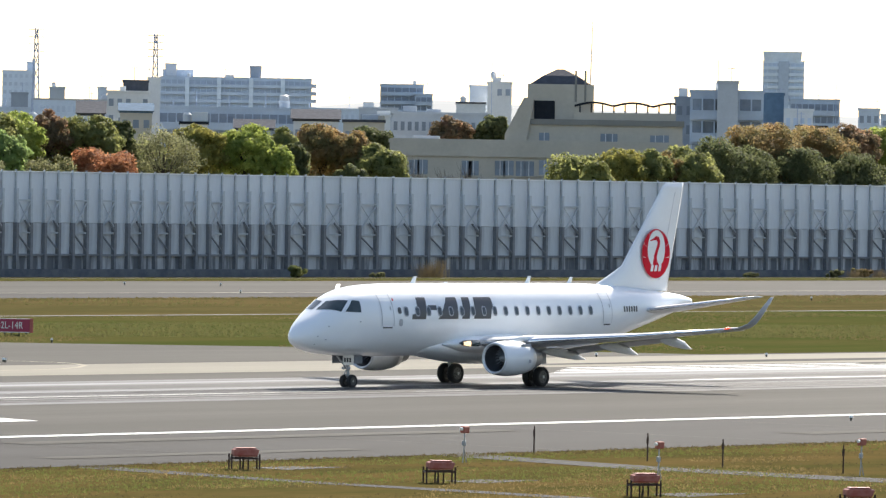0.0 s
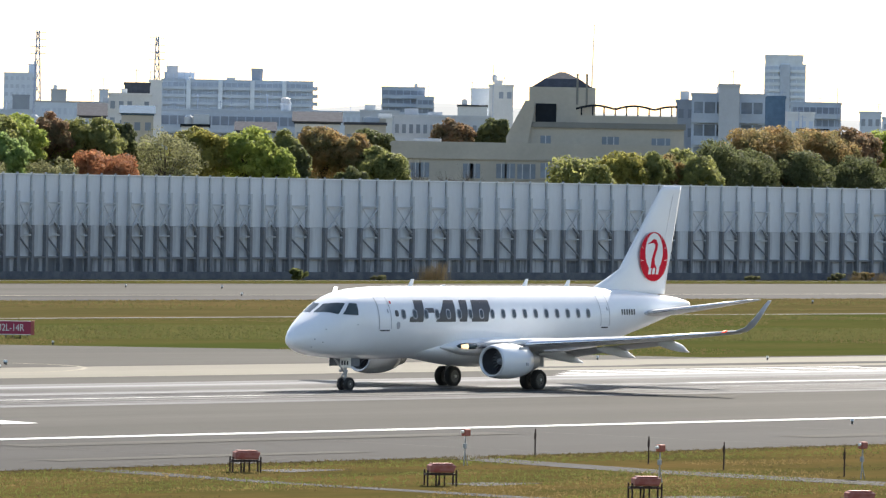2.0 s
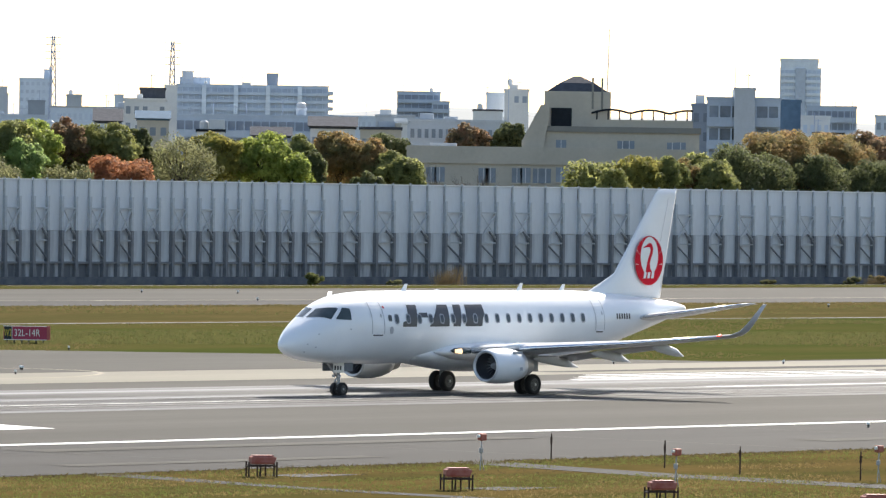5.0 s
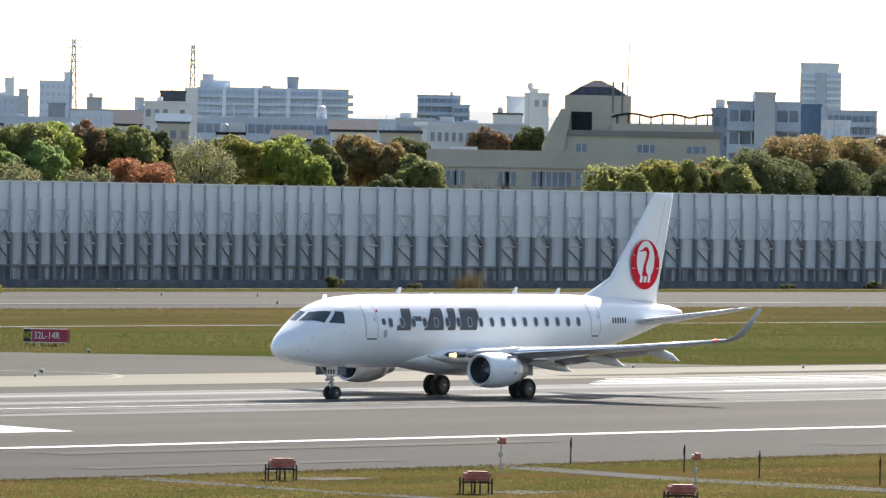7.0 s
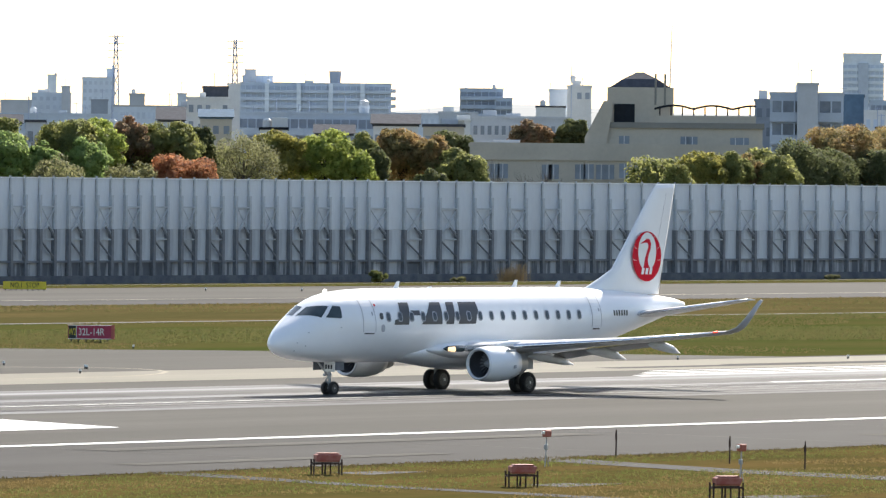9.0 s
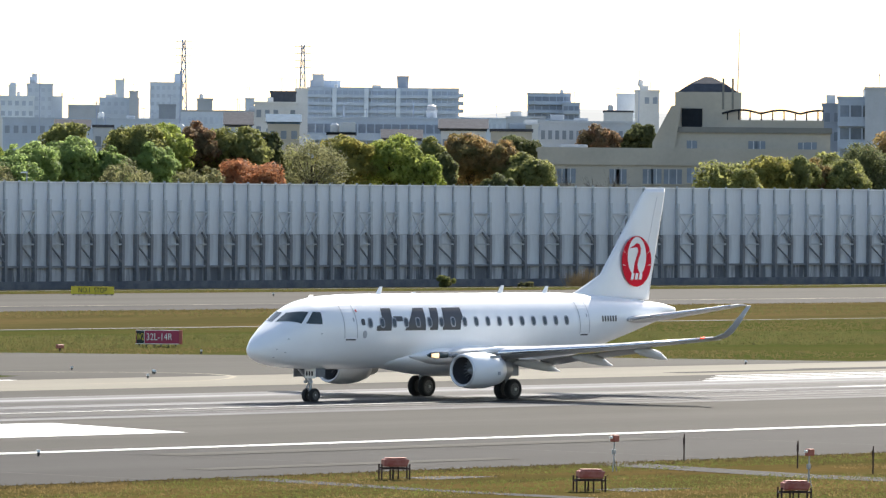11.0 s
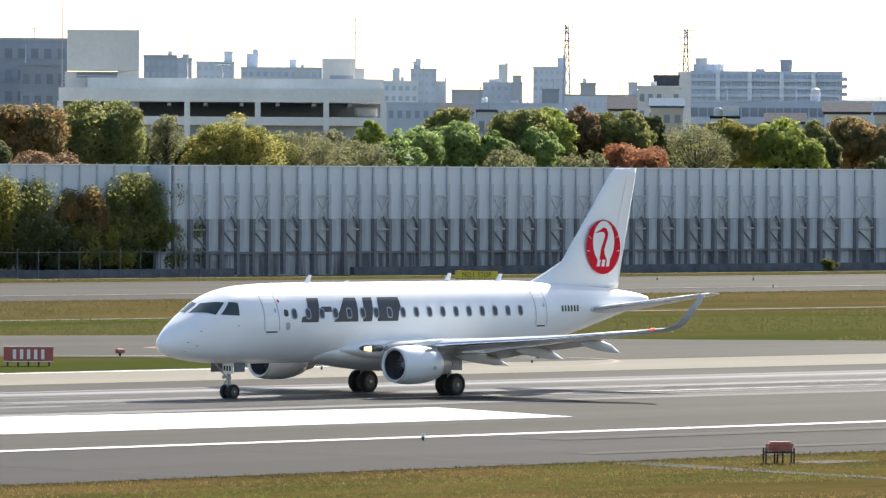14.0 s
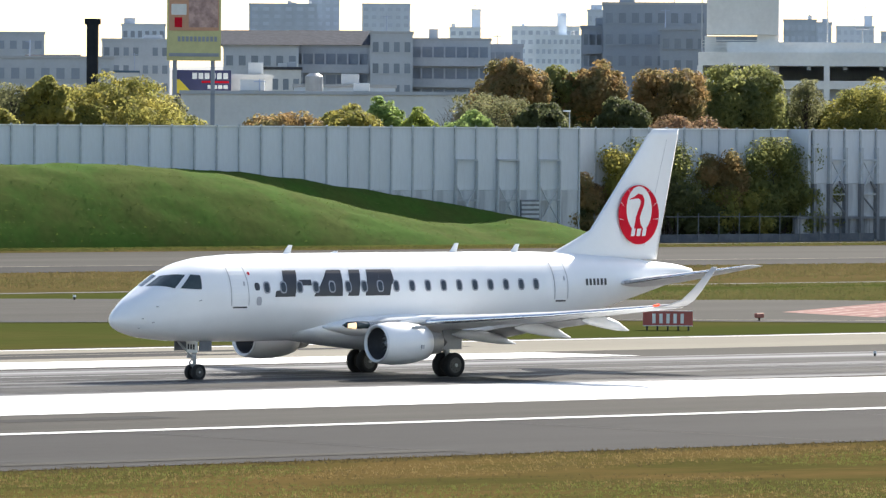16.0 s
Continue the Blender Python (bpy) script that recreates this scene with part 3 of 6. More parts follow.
def airliner():
    P = tagged(new("airliner"), "white twin-engined regional jet airliner rolling on the runway", "airplane")
    # hull
    st = [0.02, 0.06, 0.12, 0.2] + [0.3 + 0.15 * i for i in range(16)] + [2.8 + 0.35 * i for i in range(10)] + [6.5 + 1.0 * i for i in range(12)] + [18.5 + 0.5 * i for i in range(23)] + [29.75, 29.9]
    n = 40
    rings = []
    for x in st:
        rings.append([(p[0], p[1] if i <= n // 2 else -p[1], p[2]) for i in range(n) for p in [hull_point(x, 360 * (i if i <= n // 2 else n - i) / n)]])
    body = part("fuselage", Geo().loft(rings), M["aircraft_white"], P, "glossy white fuselage", smooth=True)
    # belly fairing
    fr = []
    for k in range(21):
        x = 8.2 + 10.6 * k / 20
        s = math.sin(math.pi * k / 20) ** 1.1
        fr.append([(x, (0.9 + 0.82 * s) * math.cos(a), 1.92 + (0.38 + 0.52 * s) * math.sin(a)) for a in [2 * math.pi * i / 28 for i in range(28)]])
    part("belly_fairing", Geo().loft(fr), M["aircraft_white"], P, smooth=True)
    # cabin windows
    for k in range(18):
        x = 20.28 - 0.812 * k
        rim = part("cabin_window", oval(x, 3.56, 0.17, 0.235, 0.016), M["window_rim"], P)
        part("pane", oval(x, 3.56, 0.115, 0.18, 0.024), M["window_dark"], rim)
    # doors
    def door(x0, x1, z0, z1, name):
        d = part(name, side_strip(lambda z: x0 + 0.05, lambda z: x1 - 0.05, z0 + 0.05, z1, 10, 0.006), M["aircraft_white"], P)
        for a in (x0, x1):
            part("seam", side_strip(lambda z: a - 0.02, lambda z: a + 0.02, z0 + 0.1, z1, 10, 0.012, 1), M["seam"], d)
        part("seam", side_strip(lambda z: x0 + 0.08, lambda z: x1 - 0.08, z0, z0 + 0.06, 1, 0.012, 3), M["engine_dark"], d)
        part("handle", oval(x1 - 0.18, z0 + 0.92, 0.05, 0.09, 0.016), M["seam"], d)
    door(4.72, 5.56, 2.79, 4.34, "front_door")
    door(21.3, 22.05, 2.85, 4.4, "rear_door")
    part("badge", oval(6.0, 3.6, 0.13, 0.15, 0.014), M["dark_paint"], P)
    part("badge", oval(6.06, 3.05, 0.13, 0.17, 0.014), M["seam"], P)
    part("badge", oval(5.72, 4.1, 0.06, 0.06, 0.014), M["logo_red"], P)
    # dark title shapes on the side
    Z0, Z1 = 3.2, 4.2
    sl = lambda z: (z - Z0) * 0.25
    dk = M["dark_paint"]
    part("title_block", side_strip(lambda z: 7.17 + sl(z) if z > 3.42 else 6.85 + sl(z), lambda z: 7.85 + sl(z), Z0, Z1, 14), dk, P, "dark plain lettering-like block")
    part("title_bar", side_strip(lambda z: 8.1, lambda z: 8.72, 3.62, 3.84, 2), dk, P)
    part("title_block", side_strip(lambda z: 8.78 + (z - Z0) * 0.85, lambda z: 10.22 + (z - Z0) * 0.12, Z0, Z1, 8), dk, P, "dark plain lettering-like block")
    part("title_bar", side_strip(lambda z: 10.5 + sl(z), lambda z: 11.05 + sl(z), Z0, Z1, 8), dk, P)
    part("title_block", side_strip(lambda z: 11.38 + sl(z), lambda z: 12.0 + sl(z), Z0, Z1, 10), dk, P, "dark plain lettering-like block")
    part("title_block", side_strip(lambda z: 12.0 + sl(z), lambda z: 12.9 if z > 3.66 else 12.62 + (z - Z0) * 0.3, Z0, Z1, 12, 0.0122), dk, P)
    for k in range(6):
        part("registration_bar", side_strip(lambda z: 23.12 + 0.22 * k, lambda z: 23.12 + 0.22 * k + 0.13, 3.48, 3.74, 2), dk, P)
    # cockpit glass
    def glass(x, d, name="cockpit_window", by_height=False):
        g = Geo()
        q = 8
        def at(u, v):
            xx = (x[0] * (1 - u) + x[1] * u) * (1 - v) + (x[3] * (1 - u) + x[2] * u) * v
            k = u if by_height else u ** 0.68
            dd = (d[0] * (1 - k) + d[1] * k) * (1 - v) + (d[3] * (1 - k) + d[2] * k) * v
            return hull_side(xx, dd, 0.012) if by_height else hull_point(xx, dd, 0.012)
        for i in range(q):
            for j in range(q):
                g.face([at(i / q, j / q), at((i + 1) / q, j / q), at((i + 1) / q, (j + 1) / q), at(i / q, (j + 1) / q)])
        w = part(name, g, M["windscreen"], P, "dark cockpit window", smooth=True)
        m = Geo()
        m.v, m.f = [(a, -b, c) for a, b, c in g.v], [tuple(reversed(f)) for f in g.f]
        part(name, m, M["windscreen"], P, "dark cockpit window", smooth=True)
    glass((1.62, 2.25, 2.86, 2.3), (2.5, hull_deg(2.25, 3.55), hull_deg(2.86, 4.06), 2.5))
    glass((2.46, 3.34, 3.42, 3.04), (3.56, 3.52, 4.05, 4.08), "side_window", True)
    for x, dg in ((0.95, 95), (1.5, 78), (1.35, 105), (0.9, 125), (3.3, 88)):
        p = Vector(hull_point(x, dg, 0.01))
        part("sensor", Geo().tube(p, p + Vector((-0.12, -0.06, 0)), 0.03, 0.02, 6), M["seam"], P)
    for x, hgt in ((8.4, 0.32), (10.7, 0.06), (16.9, 0.34), (20.1, 0.3)):
        zt = hull(x)[0]
        part("antenna", Geo().loft([airfoil(x, -0.03, zt - 0.03, 0.4, 0.12, (0, 1, 0)), airfoil(x + 0.32, 0, zt + hgt, 0.22, 0.12, (0, 1, 0))]), M["aircraft_white"], P)

    # wings
    def wing(s, name):
        secs = [(10.1, 0.8, 1.95, 6.4, 0.10), (11.0, 1.7, 2.02, 5.5, 0.11), (12.35, 4.6, 2.24, 3.85, 0.115), (14.6, 8.5, 2.55, 2.6, 0.11), (16.75, 12.2, 2.95, 1.55, 0.10)]
        w = part(name, Geo().loft([airfoil(x, -s * y, z, c, t, droop=0.03) for x, y, z, c, t in secs]), M["wing_grey"], P, "grey swept wing", smooth=True)
        le = [(x - 0.03, y, z, c * 0.10, t * 4.6) for x, y, z, c, t in secs[1:]]
        part("leading_edge", Geo().loft([airfoil(x, -s * y, z, c, t) for x, y, z, c, t in le]), M["wing_metal"], w, "polished metal leading edge", smooth=True)
        wl = [airfoil(16.75, -s * 12.2, 2.95, 1.55, 0.10), airfoil(17.15, -s * 12.6, 3.01, 1.0, 0.10, (0, s * 0.3, 0.95)), airfoil(17.55, -s * 12.9, 3.22, 0.7, 0.09, (0, s * 0.75, 0.65)), airfoil(17.95, -s * 13.05, 3.6, 0.56, 0.09, (0, s * 0.9, 0.42)), airfoil(18.75, -s * 13.3, 4.48, 0.3, 0.08, (0, s * 0.95, 0.3))]
        part("winglet", Geo().loft(wl), M["aircraft_grey"], w, "grey upswept winglet", smooth=True)
        fl = [airfoil(16.3, -s * 1.75, 1.62, 1.25, 0.09, droop=0.22), airfoil(16.0, -s * 4.6, 1.98, 1.05, 0.09, droop=0.22), airfoil(16.95, -s * 8.9, 2.5, 0.75, 0.09, droop=0.22)]
        part("flap", Geo().loft(fl), M["aircraft_grey"], w, "lowered trailing flap", smooth=True)
        for x, y, z, ln in ((14.3, 3.3, 1.70, 3.3), (15.0, 6.2, 2.02, 2.9), (16.0, 9.0, 2.36, 2.4)):
            cn = [[(x + ln * u, -s * (y + 0.15 * r * math.cos(a)), z - 0.42 * u * u + 0.24 * r * math.sin(a)) for a in [math.pi * i / 5 for i in range(10)]] for u, r in ((0, 0.15), (0.15, 0.7), (0.45, 1.0), (0.75, 0.8), (1.0, 0.08))]
            part("flap_fairing", Geo().loft(cn), M["wing_grey"], w, smooth=True)
        part("navigation_lamp", Geo().tube((16.95, -s * 12.27, 3.02), (16.7, -s * 12.27, 3.0), 0.06, 0.03, 8), M["nav_red"] if s > 0 else M["lamp_white"], w)
        root = [[(x, -s * (1.2 + r * 0.9 * math.cos(a)), 2.0 + r * 0.42 * math.sin(a)) for a in [2 * math.pi * i / 16 for i in range(16)]] for x, r in ((9.5, 0.12), (10.0, 0.45), (10.5, 0.75), (11.0, 0.92), (11.7, 1.0), (13.0, 0.9))]
        part("wing_root_fairing", Geo().loft(root), M["aircraft_white"], w, smooth=True)
        part("lamp_cover", Geo().loft([[(x, -s * (1.78 + off + r * 0.14 * math.cos(a)), 2.08 + r * 0.15 * math.sin(a)) for a in [2 * math.pi * i / 12 for i in range(12)]] for x, off, r in ((10.0, 0.0, 0.1), (10.15, 0.1, 0.8), (10.45, 0.24, 1.0), (11.0, 0.3, 1.0))]), M["windscreen"], w, "dark glazed lamp recess", smooth=True)
        part("landing_lamp", Geo().tube((10.12, -s * 1.96, 2.06), (10.4, -s * 2.12, 2.06), 0.08, 0.13, 12), M["landing_lamp"], w, "lit landing lamp in the wing root")
        return w
    wing(1, "wing"), wing(-1, "wing")

    # engines
    def engine(s):
        ex, ey, ez = 9.78, -s * 4.05, 1.43
        e = part("engine", Geo().revolve([(0.1, 0.62), (0.02, 0.655), (0.0, 0.69), (0.05, 0.73), (0.3, 0.785), (0.8, 0.83), (1.4, 0.82), (1.95, 0.75), (2.4, 0.64), (2.4, 0.58), (2.1, 0.56)], (ex, ey, ez), 40), M["aircraft_white"], P, "white engine nacelle", smooth=True)
        part("inlet_lip", Geo().revolve([(0.1, 0.612), (0.03, 0.645), (-0.012, 0.69), (0.02, 0.73), (0.07, 0.747)], (ex, ey, ez), 40), M["inlet_metal"], e, "polished metal inlet lip", smooth=True)
        part("inlet_duct", Geo().revolve([(0.08, 0.617), (0.9, 0.6), (1.0, 0.0)], (ex, ey, ez), 32), M["engine_dark"], e, "dark inlet", smooth=True)
        part("spinner", Geo().revolve([(0.42, 0.0), (0.55, 0.12), (0.9, 0.22)], (ex, ey, ez), 20), M["seam"], e, smooth=True)
        blade = Geo()
        for k in range(22):
            a = 2 * math.pi * k / 22
            c, q = math.cos(a), math.sin(a)
            c2, q2 = math.cos(a + 0.2), math.sin(a + 0.2)
            blade.face([(ex + 0.85, ey + 0.2 * c, ez + 0.2 * q), (ex + 0.8, ey + 0.59 * c, ez + 0.59 * q), (ex + 0.95, ey + 0.59 * c2, ez + 0.59 * q2), (ex + 0.95, ey + 0.2 * c2, ez + 0.2 * q2)])
        part("fan", blade, M["post_dark"], e)["kind"] = "stuff"
        part("core_nozzle", Geo().revolve([(2.1, 0.54), (2.4, 0.52), (3.1, 0.42), (3.1, 0.36), (2.9, 0.3)], (ex, ey, ez), 28), M["gear_metal"], e, "bare metal exhaust nozzle", smooth=True)
        part("tail_plug", Geo().revolve([(2.9, 0.3), (3.3, 0.24), (3.6, 0.02)], (ex, ey, ez), 20), M["engine_dark"], e, smooth=True)
        part("pylon", Geo().loft([airfoil(ex + 1.0, ey, ez + 0.8, 3.6, 0.1, (0, 1, 0)), airfoil(ex + 2.2, ey, ez + 1.05, 3.4, 0.1, (0, 1, 0))]), M["aircraft_white"], e, smooth=True)
        part("strake", Geo().box(ex + 1.3, ex + 2.0, ey - s * 0.6 - 0.02, ey - s * 0.6 + 0.02, ez + 0.55, ez + 0.68), M["aircraft_grey"], e)
        part("hatch", Geo().box(ex + 1.6, ex + 1.75, ey - s * 0.82 - 0.015, ey - s * 0.82 + 0.015, ez - 0.2, ez - 0.05), M["seam"], e)
    engine(1), engine(-1)

    # tail
    fin = part("fin", Geo().loft([airfoil(21.5, 0, 4.45, 6.55, 0.07, (0, 1, 0)), airfoil(22.3, 0, 4.74, 5.8, 0.076, (0, 1, 0)), airfoil(23.4, 0, 5.2, 4.8, 0.083, (0, 1, 0)), airfoil(24.4, 0, 5.66, 3.9, 0.09, (0, 1, 0)), airfoil(27.5, 0, 9.5, 1.68, 0.09, (0, 1, 0)), airfoil(27.8, 0, 9.74, 1.4, 0.07, (0, 1, 0))]), M["aircraft_white"], P, "white tail fin with a red round emblem", smooth=True)
    part("rudder_seam", Geo().tube((27.2, -0.15, 5.0), (28.5, -0.06, 9.3), 0.006, n=4), M["seam"], fin)
    for s in (1, -1):
        def disc(x, z, r, y, k=28, a0=0, a1=360, rr=0.0, sq=1.0):
            g = Geo()
            for i in range(k):
                a, b = radians(a0 + (a1 - a0) * i / k), radians(a0 + (a1 - a0) * (i + 1) / k)
                g.face([(x + rr * sq * math.cos(a), -s * y, z + rr * math.sin(a)), (x + r * sq * math.cos(a), -s * y, z + r * math.sin(a)), (x + r * sq * math.cos(b), -s * y, z + r * math.sin(b)), (x + rr * sq * math.cos(b), -s * y, z + rr * math.sin(b))])
            return g
        cx, cz = 26.86, 6.27
        em = part("emblem", disc(cx, cz, 1.2, 0.212, sq=0.92, k=40), M["logo_red"], fin, "round red emblem with a plain white field")
        part("emblem_field", disc(cx + 0.02, cz + 0.22, 0.93, 0.216, sq=0.74, k=36), M["white"], em)
        neck = ((0.02, -0.86, 0.4), (-0.02, -0.62, 0.27), (-0.06, -0.38, 0.16), (-0.05, -0.12, 0.11), (0.06, 0.16, 0.095), (0.18, 0.4, 0.1), (0.2, 0.58, 0.11), (0.12, 0.72, 0.12), (-0.02, 0.76, 0.1), (-0.2, 0.7, 0.05), (-0.5, 0.62, 0.012))
        ng_ = Geo()
        side = []
        for k, (x, z, w_) in enumerate(neck):
            a, b = neck[max(k - 1, 0)], neck[min(k + 1, len(neck) - 1)]
            ln = math.hypot(b[0] - a[0], b[1] - a[1])
            ox, oz = -(b[1] - a[1]) / ln * w_, (b[0] - a[0]) / ln * w_
            side.append(((cx + x + ox, -s * 0.22, cz + z + oz), (cx + x - ox, -s * 0.22, cz + z - oz)))
        for a, b in zip(side, side[1:]):
            ng_.face([a[0], a[1], b[1], b[0]])
        part("emblem_stroke", ng_, M["logo_red"], em)
        for k in range(3):
            for h_ in (-1, 1):
                a = radians(-20 + 34 * k + 8) if h_ > 0 else radians(200 - 34 * k - 8)
                r0, r1 = 0.86, 1.16
                px_, pz_ = math.cos(a), math.sin(a)
                part("emblem_slit", Geo().face([(cx + r0 * 0.9 * px_, -s * 0.222, cz + r0 * pz_ - 0.02), (cx + r1 * 0.92 * px_, -s * 0.222, cz + r1 * pz_ + 0.06), (cx + r1 * 0.92 * px_, -s * 0.222, cz + r1 * pz_ + 0.10)]), M["white"], em)
        for k in range(3):
            x = cx - 0.44 + 0.3 * k
            part("emblem_bar", Geo().face([(x, -s * 0.225, cz - 0.86), (x + 0.2, -s * 0.225, cz - 0.86), (x + 0.27, -s * 0.225, cz - 0.56), (x + 0.07, -s * 0.225, cz - 0.56)]), M["white"], em)
        sb = part("tailplane", Geo().loft([airfoil(24.7, -s * 0.3, 3.44, 3.6, 0.10), airfoil(25.3, -s * 1.1, 3.54, 3.1, 0.10), airfoil(28.15, -s * 4.85, 4.24, 1.15, 0.09), airfoil(28.5, -s * 5.0, 4.28, 0.75, 0.07)]), M["wing_grey"], P, "grey tailplane", smooth=True)
        part("leading_edge", Geo().loft([airfoil(25.27, -s * 1.1, 3.54, 0.3, 0.5), airfoil(28.12, -s * 4.85, 4.24, 0.14, 0.5)]), M["wing_metal"], sb, smooth=True)

    # landing gear
    def wheel(x, y, r, w, holder, s):
        m = pose(x, y, r)
        ty = Geo()
        prof = [(-0.42, 0.62), (-0.5, 0.75), (-0.47, 0.9), (-0.3, 0.985), (0, 1.0), (0.3, 0.985), (0.47, 0.9), (0.5, 0.75), (0.42, 0.62)]
        ty.loft([[(r * q * math.cos(2 * math.pi * i / 28), w * d, r * q * math.sin(2 * math.pi * i / 28)) for i in range(28)] for d, q in prof], True, False, False)
        hub = part("wheel", Geo().tube((0, -w * 0.3, 0), (0, w * 0.3, 0), r * 0.2, n=12), M["gear_metal"], holder, at=m)
        part("tyre", ty, M["tyre"], hub, "black rubber tyre", smooth=True)
        rm = Geo().tube((0, -w * 0.38, 0), (0, w * 0.38, 0), r * 0.62, n=24)
        for k in range(8):
            a = 2 * math.pi * k / 8
            rm.tube((r * 0.42 * math.cos(a), -w * 0.46, r * 0.42 * math.sin(a)), (r * 0.42 * math.cos(a), w * 0.46, r * 0.42 * math.sin(a)), r * 0.07, n=6)
        part("rim", rm, M["rim"], hub, "grey metal wheel rim")
        return hub, r
    wheels = []
    ng = part("nose_gear", Geo().tube((4.05, 0, 1.6), (4.13, 0, 0.36), 0.09, 0.075, 12), M["gear_metal"], P, "steel nose landing gear")
    part("drag_brace", Geo().tube((3.3, 0, 1.5), (4.05, 0, 0.85), 0.045, n=8), M["gear_metal"], ng)
    part("axle", Geo().tube((4.14, -0.3, 0.32), (4.14, 0.3, 0.32), 0.05, n=8), M["gear_metal"], ng)
    part("torque_link", Geo().tube((4.1, 0, 0.95), (3.85, 0, 0.68), 0.03, n=6).tube((3.85, 0, 0.68), (4.12, 0, 0.42), 0.03, n=6), M["gear_metal"], ng)
    for y in (-0.16, 0.16):
        part("taxi_lamp", Geo().tube((3.9, y, 0.92), (4.0, y, 0.92), 0.07, 0.08, 10), M["seam"], ng)
    # the shadow on the nose gear doors is put into their dark colour
    for y in (-0.42, 0.42):
        dr = part("gear_door", Geo().box(4.0 if y < 0 else 3.45, 4.6, y - 0.02, y + 0.02, 1.14, 1.56, b=0.008), M["post_dark"], ng, "nose gear door coloured dark grey for its shadow")
    pl = part("number_panel", Geo().box(3.7, 3.73, -0.66, 0.0, 1.08, 1.52, b=0.008), M["white"], ng, "white panel with dark bars")
    for k in range(3):
        part("bar", Geo().box(3.69, 3.698, -0.52 + 0.16 * k, -0.52 + 0.16 * k + 0.1, 1.2, 1.4), M["dark_paint"], pl)
    for y in (-0.21, 0.21):
        wheels.append(wheel(4.14, y, 0.315, 0.21, ng, 1))
    for s in (1, -1):
        mg = part("main_gear", Geo().tube((14.55, -s * 2.55, 2.0), (14.7, -s * 2.62, 0.5), 0.13, 0.1, 12), M["gear_metal"], P, "steel main landing gear")
        part("side_brace", Geo().tube((14.6, -s * 1.2, 1.7), (14.66, -s * 2.55, 0.95), 0.06, n=8), M["gear_metal"], mg)
        part("axle", Geo().tube((14.7, -s * 2.1, 0.49), (14.7, -s * 3.1, 0.49), 0.07, n=8), M["gear_metal"], mg)
        part("gear_door", Geo().box(14.2, 15.15, -s * 2.86 - 0.02, -s * 2.86 + 0.02, 1.1, 1.95, b=0.008), M["aircraft_grey"], mg, "grey main gear door")
        for y in (2.3, 2.92):
            wheels.append(wheel(14.7, -s * y, 0.49, 0.34, mg, s))
    return P, wheels


plane, plane_wheels = airliner()


# ---- trees ----
def crown_mesh(rng, rx, rz, cz, count, leaf_size, leaves, thin=False):
    """Leaves set in tufts over an uneven dome, with a looser fill inside."""
    puffs = int(40 + 9 * rx * rz) if not thin else int(36 + 5 * rx * rz)
    u = rng.normal(size=(puffs, 3))
    u /= np.linalg.norm(u, axis=1)[:, None]
    u[:, 2] = np.where(u[:, 2] < -0.45, -u[:, 2], u[:, 2])
    axes = np.array([rx, rx, rz])
    c = u * (rng.uniform(0.7, 0.93, puffs) * (0.9 + 0.14 * np.sin(u[:, 0] * 5 + u[:, 1] * 4 + rx)))[:, None] * axes
    pr = np.clip(0.25 * min(rx, rz), 0.42, 0.95) * rng.uniform(0.65, 1.35, puffs)
    share = pr ** 2 / np.sum(pr ** 2)
    which = rng.choice(puffs, count, p=share)
    out = c[which] / axes / np.linalg.norm(c[which] / axes, axis=1)[:, None]
    d = rng.normal(size=(count, 3))
    d /= np.linalg.norm(d, axis=1)[:, None]
    d = d + out * 0.55 + np.array([0, 0, 0.3])
    d /= np.linalg.norm(d, axis=1)[:, None]
    pos = c[which] + d * (pr[which] * rng.uniform(0.6, 1.08, count))[:, None] * np.array([1, 1, 0.8])
    inner = rng.random(count) < (0.2 if not thin else 0.35)
    q = rng.normal(size=(count, 3))
    q /= np.linalg.norm(q, axis=1)[:, None]
    pos = np.where(inner[:, None], q * axes * (rng.uniform(0.2, 0.8, count) ** 0.6)[:, None], pos) + np.array([0, 0, cz])
    nrm = d + rng.normal(size=(count, 3)) * 0.32
    nrm /= np.linalg.norm(nrm, axis=1)[:, None]
    t = np.cross(nrm, rng.normal(size=(count, 3)))
    t /= np.linalg.norm(t, axis=1)[:, None]
    b = np.cross(nrm, t)
    s = leaf_size * rng.uniform(0.6, 1.4, count)[:, None]
    v = np.stack([pos - t * s, pos + b * s * 0.6, pos + t * s, pos - b * s * 0.6], 1).reshape(-1, 3)
    v[:, 2] = np.maximum(v[:, 2], 0.1)
    me = bpy.data.meshes.new("crown")
    me.from_pydata(v.tolist(), [], np.arange(count * 4).reshape(-1, 4).tolist())
    me.materials.append(L[leaves])
    me.update()
    return me, c


